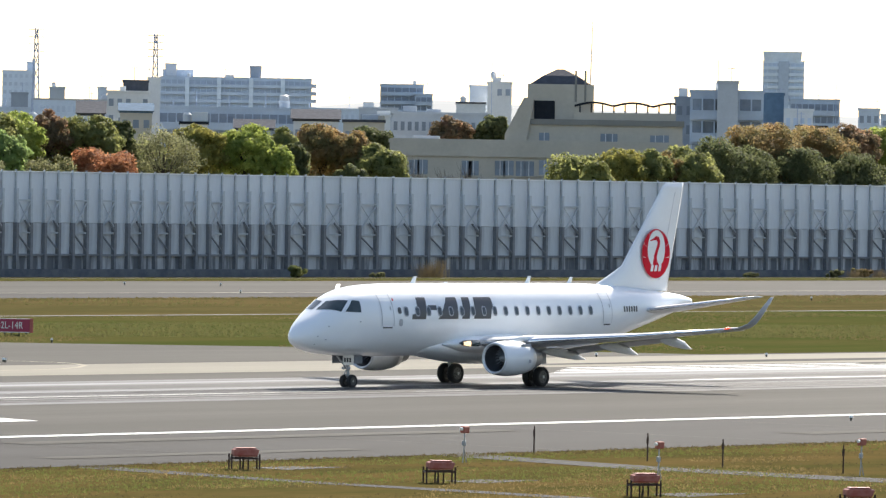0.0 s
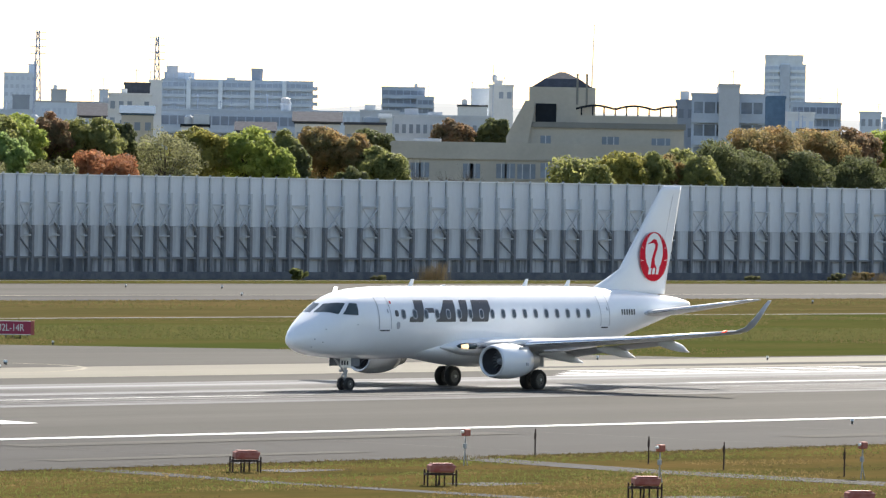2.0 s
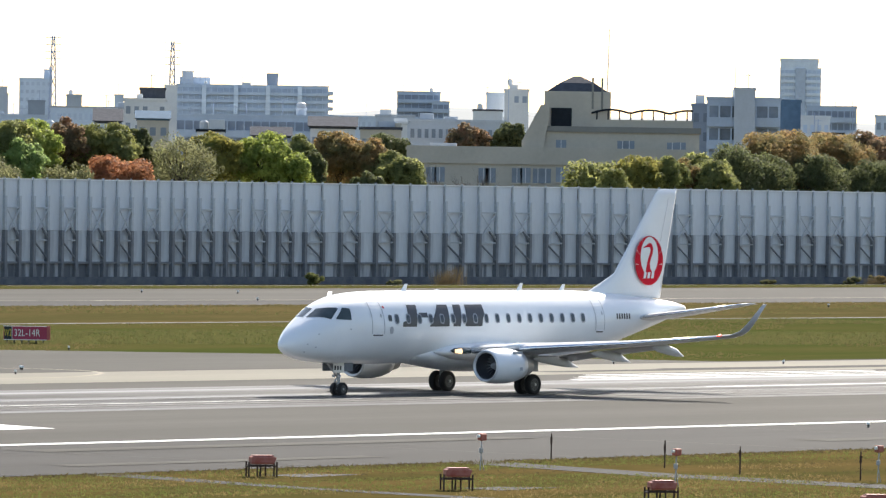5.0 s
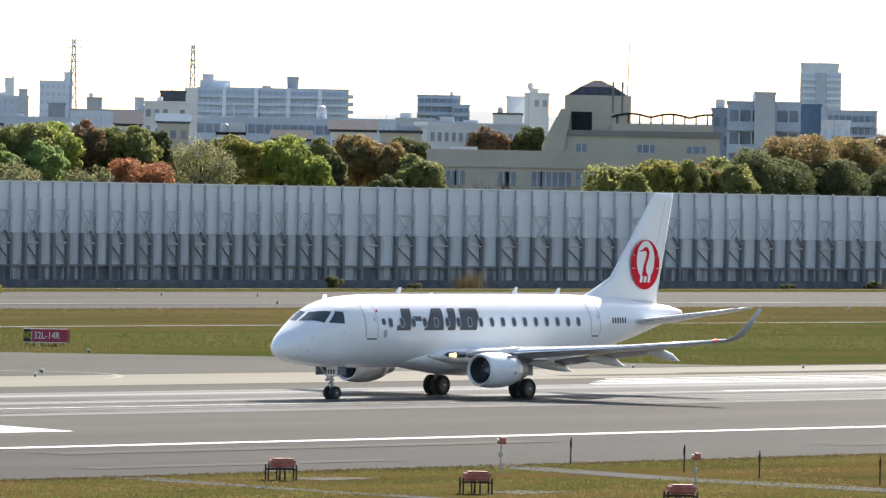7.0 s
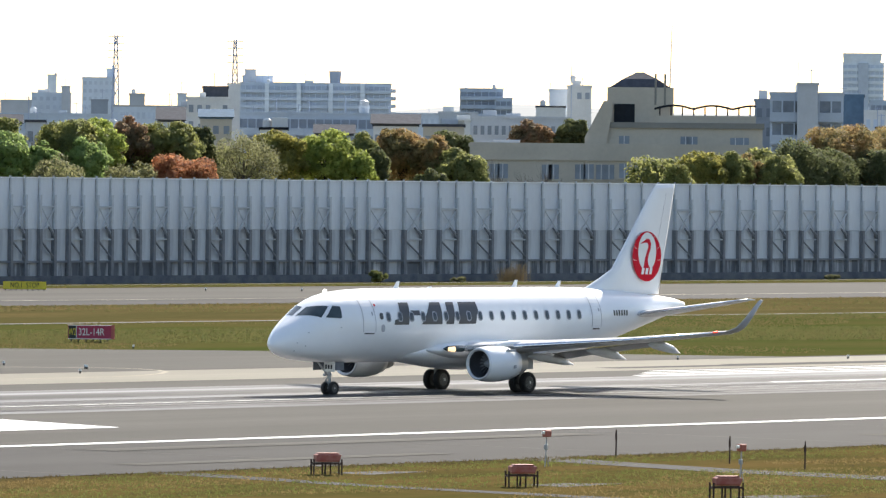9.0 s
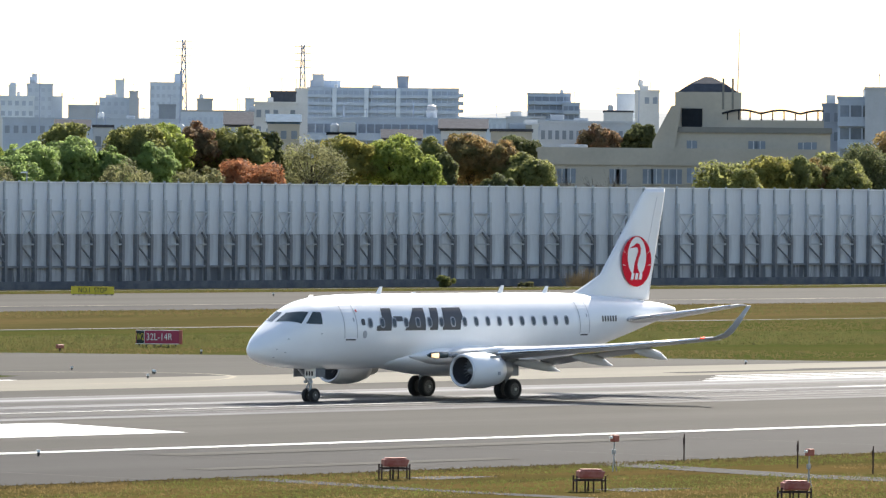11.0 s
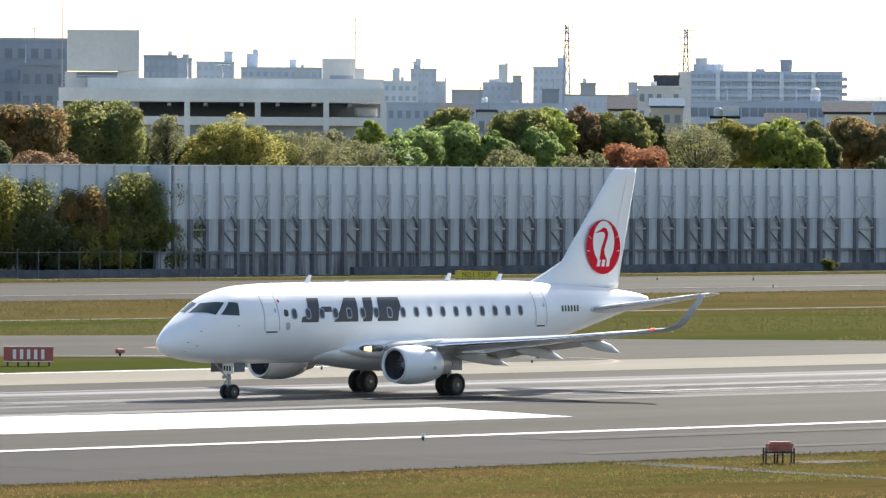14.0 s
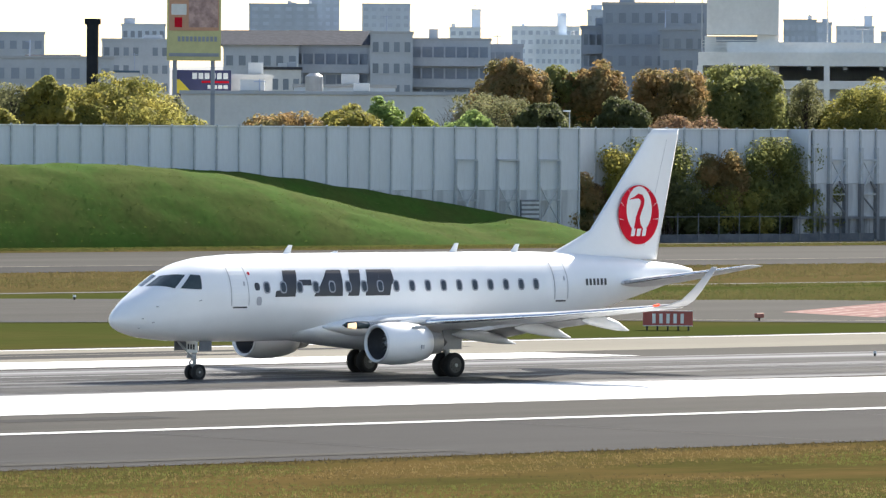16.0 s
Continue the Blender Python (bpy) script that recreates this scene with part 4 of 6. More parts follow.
def tree(name, bearing, top_elev, width, dist, leaves, label, seed, count=9000, leaf_size=0.16, trunk=0.22):
    """Tapered trunk and limbs, and a crown of leaf tufts. width in metres, top by its elevation."""
    rng = np.random.default_rng(seed)
    x, y = spot(bearing, dist)
    H = height(top_elev, dist)
    rx = width / 2
    rz = min((H - 2.0) / 2, max(rx * 0.95, 2.6))
    cz = H - rz
    root = tagged(new(name), label, "tree", "trees behind the sound wall")
    root.matrix_basis = pose(x, y, 0, 0, 0, float(rng.uniform(0, 360)))
    me, c = crown_mesh(rng, rx * 1.02, rz, cz - 0.15, count, leaf_size, leaves, leaves == "thin")
    wood = Geo().tube((0, 0, -0.1), (0.1, 0.05, cz + rz * 0.2), trunk, trunk * 0.5, 7)
    for k in range(0, len(c), 5):
        p = c[k] * np.array([0.9, 0.9, 0.9]) + np.array([0, 0, cz])
        wood.tube((0.06, 0.03, cz - rz * rng.uniform(0.3, 1.0)), tuple(p), trunk * 0.34, trunk * 0.08, 5, False)
    part("trunk", wood, BARK, root)
    part("crown", me, None, root)
    return root


def bare_tree(bearing, top_elev, width, dist, seed):
    """A leafless tree: limbs that fork three times into fine twigs, with a few buds."""
    rng = random.Random(seed)
    x, y = spot(bearing, dist)
    H = height(top_elev, dist)
    root = tagged(new("bare_tree"), "leafless grey-brown tree with fine twigs behind the wall", "tree", "trees behind the sound wall")
    root.matrix_basis = pose(x, y, 0)
    wood = Geo().tube((0, 0, -0.1), (0.05, 0, H * 0.45), 0.2, 0.13, 7)
    twigs = Geo()

    def fork(p, way, ln, r, level):
        q = p + way * ln
        (wood if level < 2 else twigs).tube(p, q, r, r * 0.6, 5 if level < 2 else 3, False)
        if level == 4:
            return
        for _ in range(4 if level else 5):
            w = way + Vector((rng.gauss(0, 0.42), rng.gauss(0, 0.42), rng.gauss(0.12, 0.25)))
            fork(p + way * ln * rng.uniform(0.55, 1.0), w.normalized(), ln * rng.uniform(0.6, 0.85), r * 0.55, level + 1)
    for k in range(4):
        a = 2 * math.pi * k / 4 + rng.uniform(-0.4, 0.4)
        fork(Vector((0.03, 0, H * rng.uniform(0.34, 0.45))), Vector((math.cos(a) * width / H * 0.9, math.sin(a) * width / H * 0.9, 1)).normalized(), H * 0.2, 0.075, 1)
    part("trunk", wood, BARK, root)
    part("twig_spray", twigs, TWIG, root)["kind"] = "stuff"


def trees():
    # bearing, elevation of the top, width in sixteenths of a metre, leaf kind
    rows = (
        (36.980, 0.175, 70, "gold"), (37.073, 0.391, 80, "thin"), (37.363, 0.402, 80, "gold"), (37.938, 0.397, 300, "gold"), (39.298, 0.129, 150, "brown"), (39.893, 0.175, 118, "gold"), 
        (40.165, 0.252, 68, "fresh"), (40.447, 0.174, 58, "bright"), (40.797, 0.388, 80, "bare"), (40.893, 0.130, 95, "fresh"), (41.079, 0.314, 120, "thin"), (41.232, 0.550, 115, "brown"), 
        (41.479, 0.214, 90, "dark"), (41.594, 0.529, 75, "olive"), (41.922, 0.535, 108, "brown"), (42.135, 0.265, 90, "dark"), (42.508, 0.511, 130, "brown"), (42.694, 0.109, 145, "maroon"), 
        (43.140, 0.552, 155, "olive"), (43.665, 0.447, 55, "thin"), (43.670, 0.452, 50, "thin"), (44.251, 0.395, 225, "gold"), (44.532, 0.500, 60, "bare"), (44.813, 0.474, 60, "bare"), 
        (44.908, 0.268, 140, "thin"), (45.118, 0.462, 60, "bare"), (45.330, 0.228, 110, "thin"), (45.358, 0.388, 58, "bright"), (45.588, 0.230, 80, "fresh"), (45.729, 0.339, 95, "fresh"), 
        (46.032, 0.510, 80, "olive"), (46.061, 0.379, 105, "fresh"), (46.229, 0.520, 60, "bare"), (46.395, 0.301, 58, "fresh"), (46.504, 0.189, 90, "thin"), (46.619, 0.495, 115, "olive"), 
        (46.700, 0.345, 85, "fresh"), (46.739, 0.327, 70, "fresh"), (46.807, 0.502, 100, "bright"), (47.046, 0.131, 65, "thin"), (47.087, 0.507, 75, "maroon"), (47.219, 0.148, 60, "thin"), 
        (47.289, 0.468, 75, "olive"), (47.476, 0.462, 95, "olive"), (47.537, 0.201, 130, "orange"), (47.697, 0.433, 55, "dark"), (48.048, 0.397, 120, "thin"), (48.339, 0.416, 95, "gold"), 
        (48.742, 0.409, 105, "bright"), (48.964, 0.282, 70, "bright"), (49.033, 0.400, 65, "olive"), (49.128, 0.303, 60, "dark"), (49.370, 0.439, 95, "brown"), (49.601, 0.105, 60, "dark"), 
        (49.620, 0.368, 75, "brown"), (49.842, 0.269, 95, "olive"), (50.171, 0.246, 70, "bare"), (50.499, 0.224, 60, "bare"), (51.640, 0.168, 60, "olive"), (51.850, 0.275, 85, "gold"), 
        (52.084, 0.270, 70, "olive"), (52.216, 0.253, 60, "brown"), (52.460, 0.239, 90, "olive"), (52.715, 0.393, 170, "dark"), (53.017, 0.529, 150, "brown"), (53.254, 0.332, 150, "dark"), 
        (53.438, 0.513, 150, "brown"), (53.723, 0.293, 150, "dark"), (53.742, 0.499, 90, "maroon"), (54.023, 0.513, 95, "bright"), (54.303, 0.509, 95, "bright"),
    )
    looks = {"bright": "bright spring-green leafy tree", "fresh": "light green young leafy tree", "olive": "olive-green broad crowned tree", "gold": "dense yellow-green rounded evergreen tree",
             "brown": "rusty brown and olive leafed tree", "dark": "dark green dense tree", "maroon": "dark reddish-brown budding tree", "orange": "low rust-orange leafed tree", "thin": "sparse pale budding tree with bare twigs"}
    rng = random.Random(8)
    for k, (b, e, w, kind) in enumerate(rows):
        # low crowns stand nearest to the wall, tall ones behind them
        d = (440.5 + 14 * max(0.0, min(1.0, (e - 0.05) / 0.45)) + rng.uniform(0, 3)) / math.cos(radians(b))
        w = w * 7.347 / 1568 * math.pi / 180 * d
        if kind == "bare":
            bare_tree(b, e, w, d, 500 + k)
            continue
        n = int((5200 if kind == "thin" else 12500) * (max(w, 3.0) / 5.0) ** 1.45)
        big = w > 9
        tree("tree", b, e, w * 1.14, d, kind, looks[kind] + " behind the sound wall", 40 + k, int(n * (1.3 if big else 1.0)), 0.1 if kind == "thin" else 0.12 if big else 0.15)
    # lower trees closing the wood behind
    b, k = 36.4, 0
    while b < 55:
        k += 1
        if not (38.4 < b < 40.6 or 49.85 < b < 51.45):
            kind = rng.choice(("dark", "olive", "olive", "thin"))
            d = rng.uniform(458, 466) / math.cos(radians(b))
            tree("tree", b, rng.uniform(0.22, 0.33), 7.4, d, kind, looks[kind] + " deep in the wood", 700 + k, 5500, 0.19)
        b += rng.uniform(0.36, 0.5)
    # trees beyond the roof of the beige building
    tree("tree", 50.438, 0.505, 6.0, 850, "maroon", "dark reddish tree beyond a beige building", 201, 9000, 0.19)
    tree("tree", 50.790, 0.530, 4.6, 850, "dark", "dark green tree beyond a beige building", 202, 8000, 0.19)
    tree("tree", 49.750, 0.430, 6.0, 850, "dark", "dark green tree behind low roofs", 203, 8000, 0.19)


trees()


# ---- buildings beyond the wall ----
def wall_paint(name, base, vary=0.12):
    return material(name, base, 0.8, vary=vary, scale=0.12, grain=0.05, grain_scale=2.5, per_object=0.06)


B = {
    "beige": wall_paint("beige_render", (0.52, 0.47, 0.39)),
    "beige_dark": wall_paint("beige_shade_render", (0.25, 0.24, 0.215)),
    "white": wall_paint("white_render", (0.70, 0.70, 0.69)),
    "bright": wall_paint("bright_concrete", (0.86, 0.84, 0.80)),
    # grey, slate and glass are also lightened towards the distance haze
    "grey": wall_paint("grey_render", (0.50, 0.53, 0.57)),
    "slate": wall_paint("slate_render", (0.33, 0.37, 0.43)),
    "blue": wall_paint("blue_grey_render", (0.50, 0.57, 0.66)),
    # distance haze is put into the pale and far base colours
    "pale": wall_paint("haze_blue_render", (0.64, 0.71, 0.80)),
    "far": wall_paint("far_haze_render", (0.84, 0.90, 0.96)),
    "glass": material("facade_glass", (0.23, 0.27, 0.32), 0.4, vary=0.2, scale=0.5, per_object=0.3),
    # window colour of distant blocks, paled to carry the haze
    "glass_hazed": material("hazed_facade_glass", (0.54, 0.61, 0.71), 0.3, vary=0.12, scale=0.3, per_object=0.12),
    "roof": material("dark_roof", (0.085, 0.09, 0.105), 0.9, vary=0.2, scale=1.5, per_object=0.1, spec=0.03),
    "roof_blue": material("blue_roof", (0.10, 0.16, 0.23), 0.9, vary=0.15, scale=1.0, spec=0.05),
    "roof_white": material("white_roof", (0.42, 0.43, 0.45), 0.5, vary=0.08, scale=1.0),
    "steel": material("mast_steel", (0.40, 0.46, 0.60), 0.5, vary=0.12, scale=1.0),
    "shade": material("opening_shade", (0.03, 0.034, 0.04), 0.9, vary=0.2, scale=1.0, spec=0.05),
}


def building(bl, br, e, dist, depth, mat, label, floors=0, bays=0, glass="glass", style="grid", roof=None, name="building", storey=3.1, skip=0.0, turn=0.0, gable=0.0, clutter=None):
    """A block seen between two bearings, its top at an elevation. Windows or balcony bands are its parts."""
    bc = (bl + br) / 2
    x, y = spot(bc, dist)
    w = 2 * dist * math.tan(radians(br - bl) / 2)
    H = height(e, dist)
    root = tagged(new(name), label, "building")
    root.matrix_basis = pose(x, y, 0, 0, 0, -bc + turn)
    part("wall", Geo().box(-w / 2, w / 2, 0, depth, 0, H), B[mat], root)
    part("roof", Geo().box(-w / 2 - 0.15, w / 2 + 0.15, -0.15, depth + 0.15, H, H + 0.35), B[roof or mat], root)
    if floors and style == "grid":
        ww, wh = w / bays * 0.55, storey * 0.46
        me = Geo().box(-ww / 2, ww / 2, -0.06, 0.02, 0, wh).data("window", B[glass])
        sill = Geo().box(-ww / 2 - 0.1, ww / 2 + 0.1, -0.2, 0, -0.12, 0).data("sill", B[mat])
        for i in range(floors):
            for j in range(bays):
                if skip and random.random() < skip:
                    continue
                m = pose(-w / 2 + w * (j + 0.5) / bays, 0, H - storey * (i + 0.85))
                wn_ = part("window", me, None, root, at=m)
                part("sill", sill, None, wn_)
    if floors and style == "bands":
        me = Geo().box(-w / 2 + 0.4, w / 2 - 0.4, -0.08, 0.02, 0, storey * 0.5).data("window_band", B[glass])
        rail = Geo().box(-w / 2 + 0.2, w / 2 - 0.2, -1.1, 0, -storey * 0.42, -0.05).data("balcony", B[mat])
        fin = Geo().box(-0.12, 0.12, -1.05, 0, -0.05, storey * 0.52).data("partition", B[mat])
        for i in range(floors):
            z = H - storey * (i + 0.8)
            part("window_band", me, None, root, at=pose(0, 0, z))
            bal = part("balcony", rail, None, root, at=pose(0, 0, z))
            for j in range(1, bays):
                part("partition", fin, None, bal, at=pose(-w / 2 + w * j / bays, 0, 0))
    if gable:
        rise = Geo().loft([[(-w / 2 - 0.4, -0.6, H + 0.36), (-w / 2 - 0.4, depth + 0.6, H + 0.36), (-w / 2 - 0.4, depth * 0.5, H + gable)], [(w / 2 + 0.4, -0.6, H + 0.36), (w / 2 + 0.4, depth + 0.6, H + 0.36), (w / 2 + 0.4, depth * 0.5, H + gable)]])
        part("gable_roof", rise, B["roof" if roof in (None, "roof_white") else roof], root)
    elif clutter is None or clutter > 0:
        rng = random.Random(int(bl * 1000) + int(dist))
        for _ in range(clutter or max(1, min(7, int(w / 7)))):
            k = rng.random()
            x0, y0 = rng.uniform(-w * 0.46, w * 0.42), rng.uniform(0.5, min(depth * 0.5, 8))
            if k < 0.4:
                ww, hh = rng.uniform(1.0, 3.4), rng.uniform(0.5, 1.5)
                part("roof_unit", Geo().box(x0, min(x0 + ww, w / 2), y0, y0 + 2, H + 0.35, H + 0.35 + hh, b=0.06), B[rng.choice(("grey", "white", mat))], root)
            elif k < 0.52:
                part("roof_tank", Geo().tube((x0, y0, H + 0.3), (x0, y0, H + 1.3), 0.6, 0.6, 12).tube((x0, y0, H + 1.3), (x0, y0, H + 1.6), 0.6, 0.25, 12), B["white"], root)
            else:
                hh = rng.uniform(1.5, 4.0)
                an = part("aerial", Geo().tube((x0, y0, H + 0.3), (x0, y0, H + hh), 0.07, n=5), B["steel"], root)
                part("aerial_arm", Geo().box(x0 - 0.6, x0 + 0.6, y0 - 0.03, y0 + 0.03, H + hh - 0.3, H + hh - 0.22), B["steel"], an)
    return root, w, H


def roof_cap(root, x0, x1, y0, y1, z0, z1, flare, mat):
    """A lift house whose walls lean outwards towards its flat top."""
    a = [(x0, y0, z0), (x1, y0, z0), (x1, y1, z0), (x0, y1, z0)]
    b = [(x0 - flare, y0 - flare, z1), (x1 + flare, y0 - flare, z1), (x1 + flare, y1 + flare, z1), (x0 - flare, y1 + flare, z1)]
    return part("lift_house", Geo().loft([a, b]), B[mat], root)


def low_roofs():
    """Crowded low houses between the wood and the larger blocks."""
    rng = random.Random(77)
    b = 36.6
    while b < 54.4:
        wd = rng.uniform(0.16, 0.42)
        d = rng.uniform(880, 1250)
        if not (49.9 < b + wd and b < 52.4) and not (42.7 < b + wd and b < 45.5) and not (38.3 < b + wd and b < 38.95):
            kind = rng.choice(("grey", "white", "blue", "beige", "slate"))
            building(b, b + wd, rng.uniform(0.36, 0.5), d, rng.uniform(9, 14), kind, {"grey": "grey rendered", "white": "off-white rendered", "blue": "blue-grey clad", "beige": "beige rendered", "slate": "dark grey clad"}[kind] + " low house among crowded roofs", 1, max(2, int(wd * 14)), "glass", name="house", gable=rng.choice((0.0, 2.2, 1.8)), roof=rng.choice(("roof", "shade", "roof_blue", "roof")), clutter=2)
        b += wd + rng.uniform(0.02, 0.25)


def add_block(root, x0, x1, y0, y1, z0, z1, mat, name="roof_house", b=0.0):
    return part(name, Geo().box(x0, x1, y0, y1, z0, z1, b=b), B[mat], root)


def beige_block():
    D = 800
    bl, el = 49.926, 0.289
    br, er = 52.355, 0.284
    root, w, H = building(bl, br, el, D, 26, "beige", "beige rendered low building with a hip-roofed roof tower", name="beige_building")
    def u(b):
        return D * math.tan(radians(b - (bl + br) / 2))
    def zz(e):
        return height(e, D)
    wl, we = 50.931, 0.494
    add_block(root, u(wl) + 1.0, w / 2, 1.5, 20, H, zz(we), "beige", "upper_storey")
    add_block(root, u(wl) + 0.6, w / 2 + 0.2, 1.2, 20.3, zz(we) - 0.5, zz(we) + 0.15, "beige_dark", "cornice")
    add_block(root, -w / 2, w / 2, -0.25, 0, H - 1.5, H + 0.5, "beige", "parapet")
    tl, te = 51.062, 0.797
    tr, tr_e = 51.615, 0.806
    t = add_block(root, u(tl), u(tr), 3, 11, zz(we), zz(te), "beige", "roof_tower")
    a, b = u(tl) + 0.3, u(tr) - 0.4
    zt = zz(te)
    rf = Geo()
    q = [(a, 3, zt), (b, 3, zt), (b, 11, zt), (a, 11, zt)]
    m1 = [(a + 1.5, 4.3, zt + 1.0), (b - 1.5, 4.3, zt + 1.0), (b - 1.5, 9.7, zt + 1.0), (a + 1.5, 9.7, zt + 1.0)]
    top = [(a + 3.1, 6.2, zt + 1.8), (b - 3.1, 6.2, zt + 1.8), (b - 3.1, 7.8, zt + 1.8), (a + 3.1, 7.8, zt + 1.8)]
    rf.loft([q, m1, top])
    part("tower_roof", rf, B["roof"], t, "dark tiled hip roof")
    add_block(root, u(tl) + 0.8, u(tl) + 3.2, 2.9, 3.0, zz(we), zz(we) + 2.3, "shade", "doorway")
    # slanted stair wall
    x0 = u(50.878)
    st = Geo()
    x1 = u(tl)
    st.loft([[(x0, 1.0, H), (x0 + 2.4, 1.0, H), (x1 + 0.6, 1.0, zz(we) + 1.2), (x1 + 0.6, 1.0, zz(we) + 2.6), (x1 - 0.4, 1.0, zz(we) + 2.6), (x0, 1.0, H + 1.2)], [(x0, 2.2, H), (x0 + 2.4, 2.2, H), (x1 + 0.6, 2.2, zz(we) + 1.2), (x1 + 0.6, 2.2, zz(we) + 2.6), (x1 - 0.4, 2.2, zz(we) + 2.6), (x0, 2.2, H + 1.2)]])
    part("stair_wall", st, B["beige"], root)
    win = Geo().box(-0.6, 0.6, -0.05, 0.05, -0.85, 0.85).data("window", B["glass"])
    frame_ = Geo().box(-0.04, 0.04, -0.09, 0, -0.85, 0.85).data("mullion", B["white"])
    for bx, ez, yy in ((51.206, 0.330, 1.5), (51.717, 0.330, 1.5), (51.773, 0.330, 1.5), (52.130, 0.322, 1.5), (52.200, 0.324, 1.5), (50.131, 0.086, 0), (50.201, 0.088, 0), (50.567, 0.085, 0), (50.624, 0.086, 0), (50.844, 0.089, 0), (50.914, 0.091, 0), (51.018, 0.088, 0), (51.083, 0.089, 0), (51.210, 0.100, 0), (51.665, 0.094, 0)):
        o = part("window", win, None, root, at=pose(u(bx), yy, zz(ez)))
        part("mullion", frame_, None, o)
        if bx != 0:
            part("sill", Geo().box(-0.8, 0.8, -0.18, 0, -1.0, -0.87), B["beige"], o)
    # roof pergola with curved ribs
    pl = u(51.454)
    pr = u(52.299)
    zr = zz(we) + 1.0
    rail = part("roof_rail", Geo().box(pl, pr, 1.6, 1.8, zz(we) + 0.1, zr), B["beige"], root)
    rib = Geo()
    prev = None
    for i in range(41):
        k = i / 40
        p = (pl + (pr - pl) * k, 2.4, zr + 0.75 + 0.42 * abs(math.sin(k * math.pi * 2.6)))
        if prev:
            rib.tube(prev, p, 0.13, n=5)
        prev = p
    part("pergola_rib", rib, B["shade"], root)
    for i in range(9):
        k = (i + 0.5) / 9
        part("pergola_post", Geo().tube((pl + (pr - pl) * k, 2.4, zr - 0.4), (pl + (pr - pl) * k, 2.4, zr + 0.95 + 0.3 * abs(math.sin(k * math.pi * 2.6))), 0.09, n=5), B["shade"], root)
    mb, me_ = 51.578, 1.326
    part("mast", Geo().tube((u(mb), 4, zt - 3), (u(mb) + 0.25, 4, zz(me_)), 0.1, 0.05, 6), B["white"], root)
    for dx in (-1.6, -0.5):
        part("vent_pipe", Geo().tube((u(mb) + dx, 3, zt - 2), (u(mb) + dx, 3, zt + 1.6), 0.12, n=6), B["beige_dark"], root)


def pylon(b, e_top, e_base, dist, label):
    x, y = spot(b, dist)
    z1 = height(e_top, dist)
    root = tagged(new("power_pylon"), label, "pylon", "power pylons")
    root.matrix_basis = pose(x, y, 0, 0, 0, -b)
    s = dist / 12211
    leg = 11 * s
    for sx in (-1, 1):
        for sy in (-1, 1):
            part("leg", Geo().tube((sx * leg, sy * leg, 0), (sx * 2.2 * s, sy * 2.2 * s, z1), 1.5 * s, 1.1 * s, 5), B["steel"], root)
    br = Geo()
    n = 13
    for k in range(n):
        a, c = k / n, (k + 1) / n
        la, lc = leg + (2.2 * s - leg) * a, leg + (2.2 * s - leg) * c
        br.tube((-la, -la, z1 * a), (lc, -lc, z1 * c), 0.7 * s, n=4).tube((la, -la, z1 * a), (-lc, -lc, z1 * c), 0.7 * s, n=4)
    part("bracing", br, B["steel"], root)
    for k in range(4):
        z = z1 - (3 + 12.5 * k) * s
        part("cross_arm", Geo().box(-14 * s, 14 * s, -s, s, z - 0.8 * s, z + 0.4 * s), B["steel"], root)


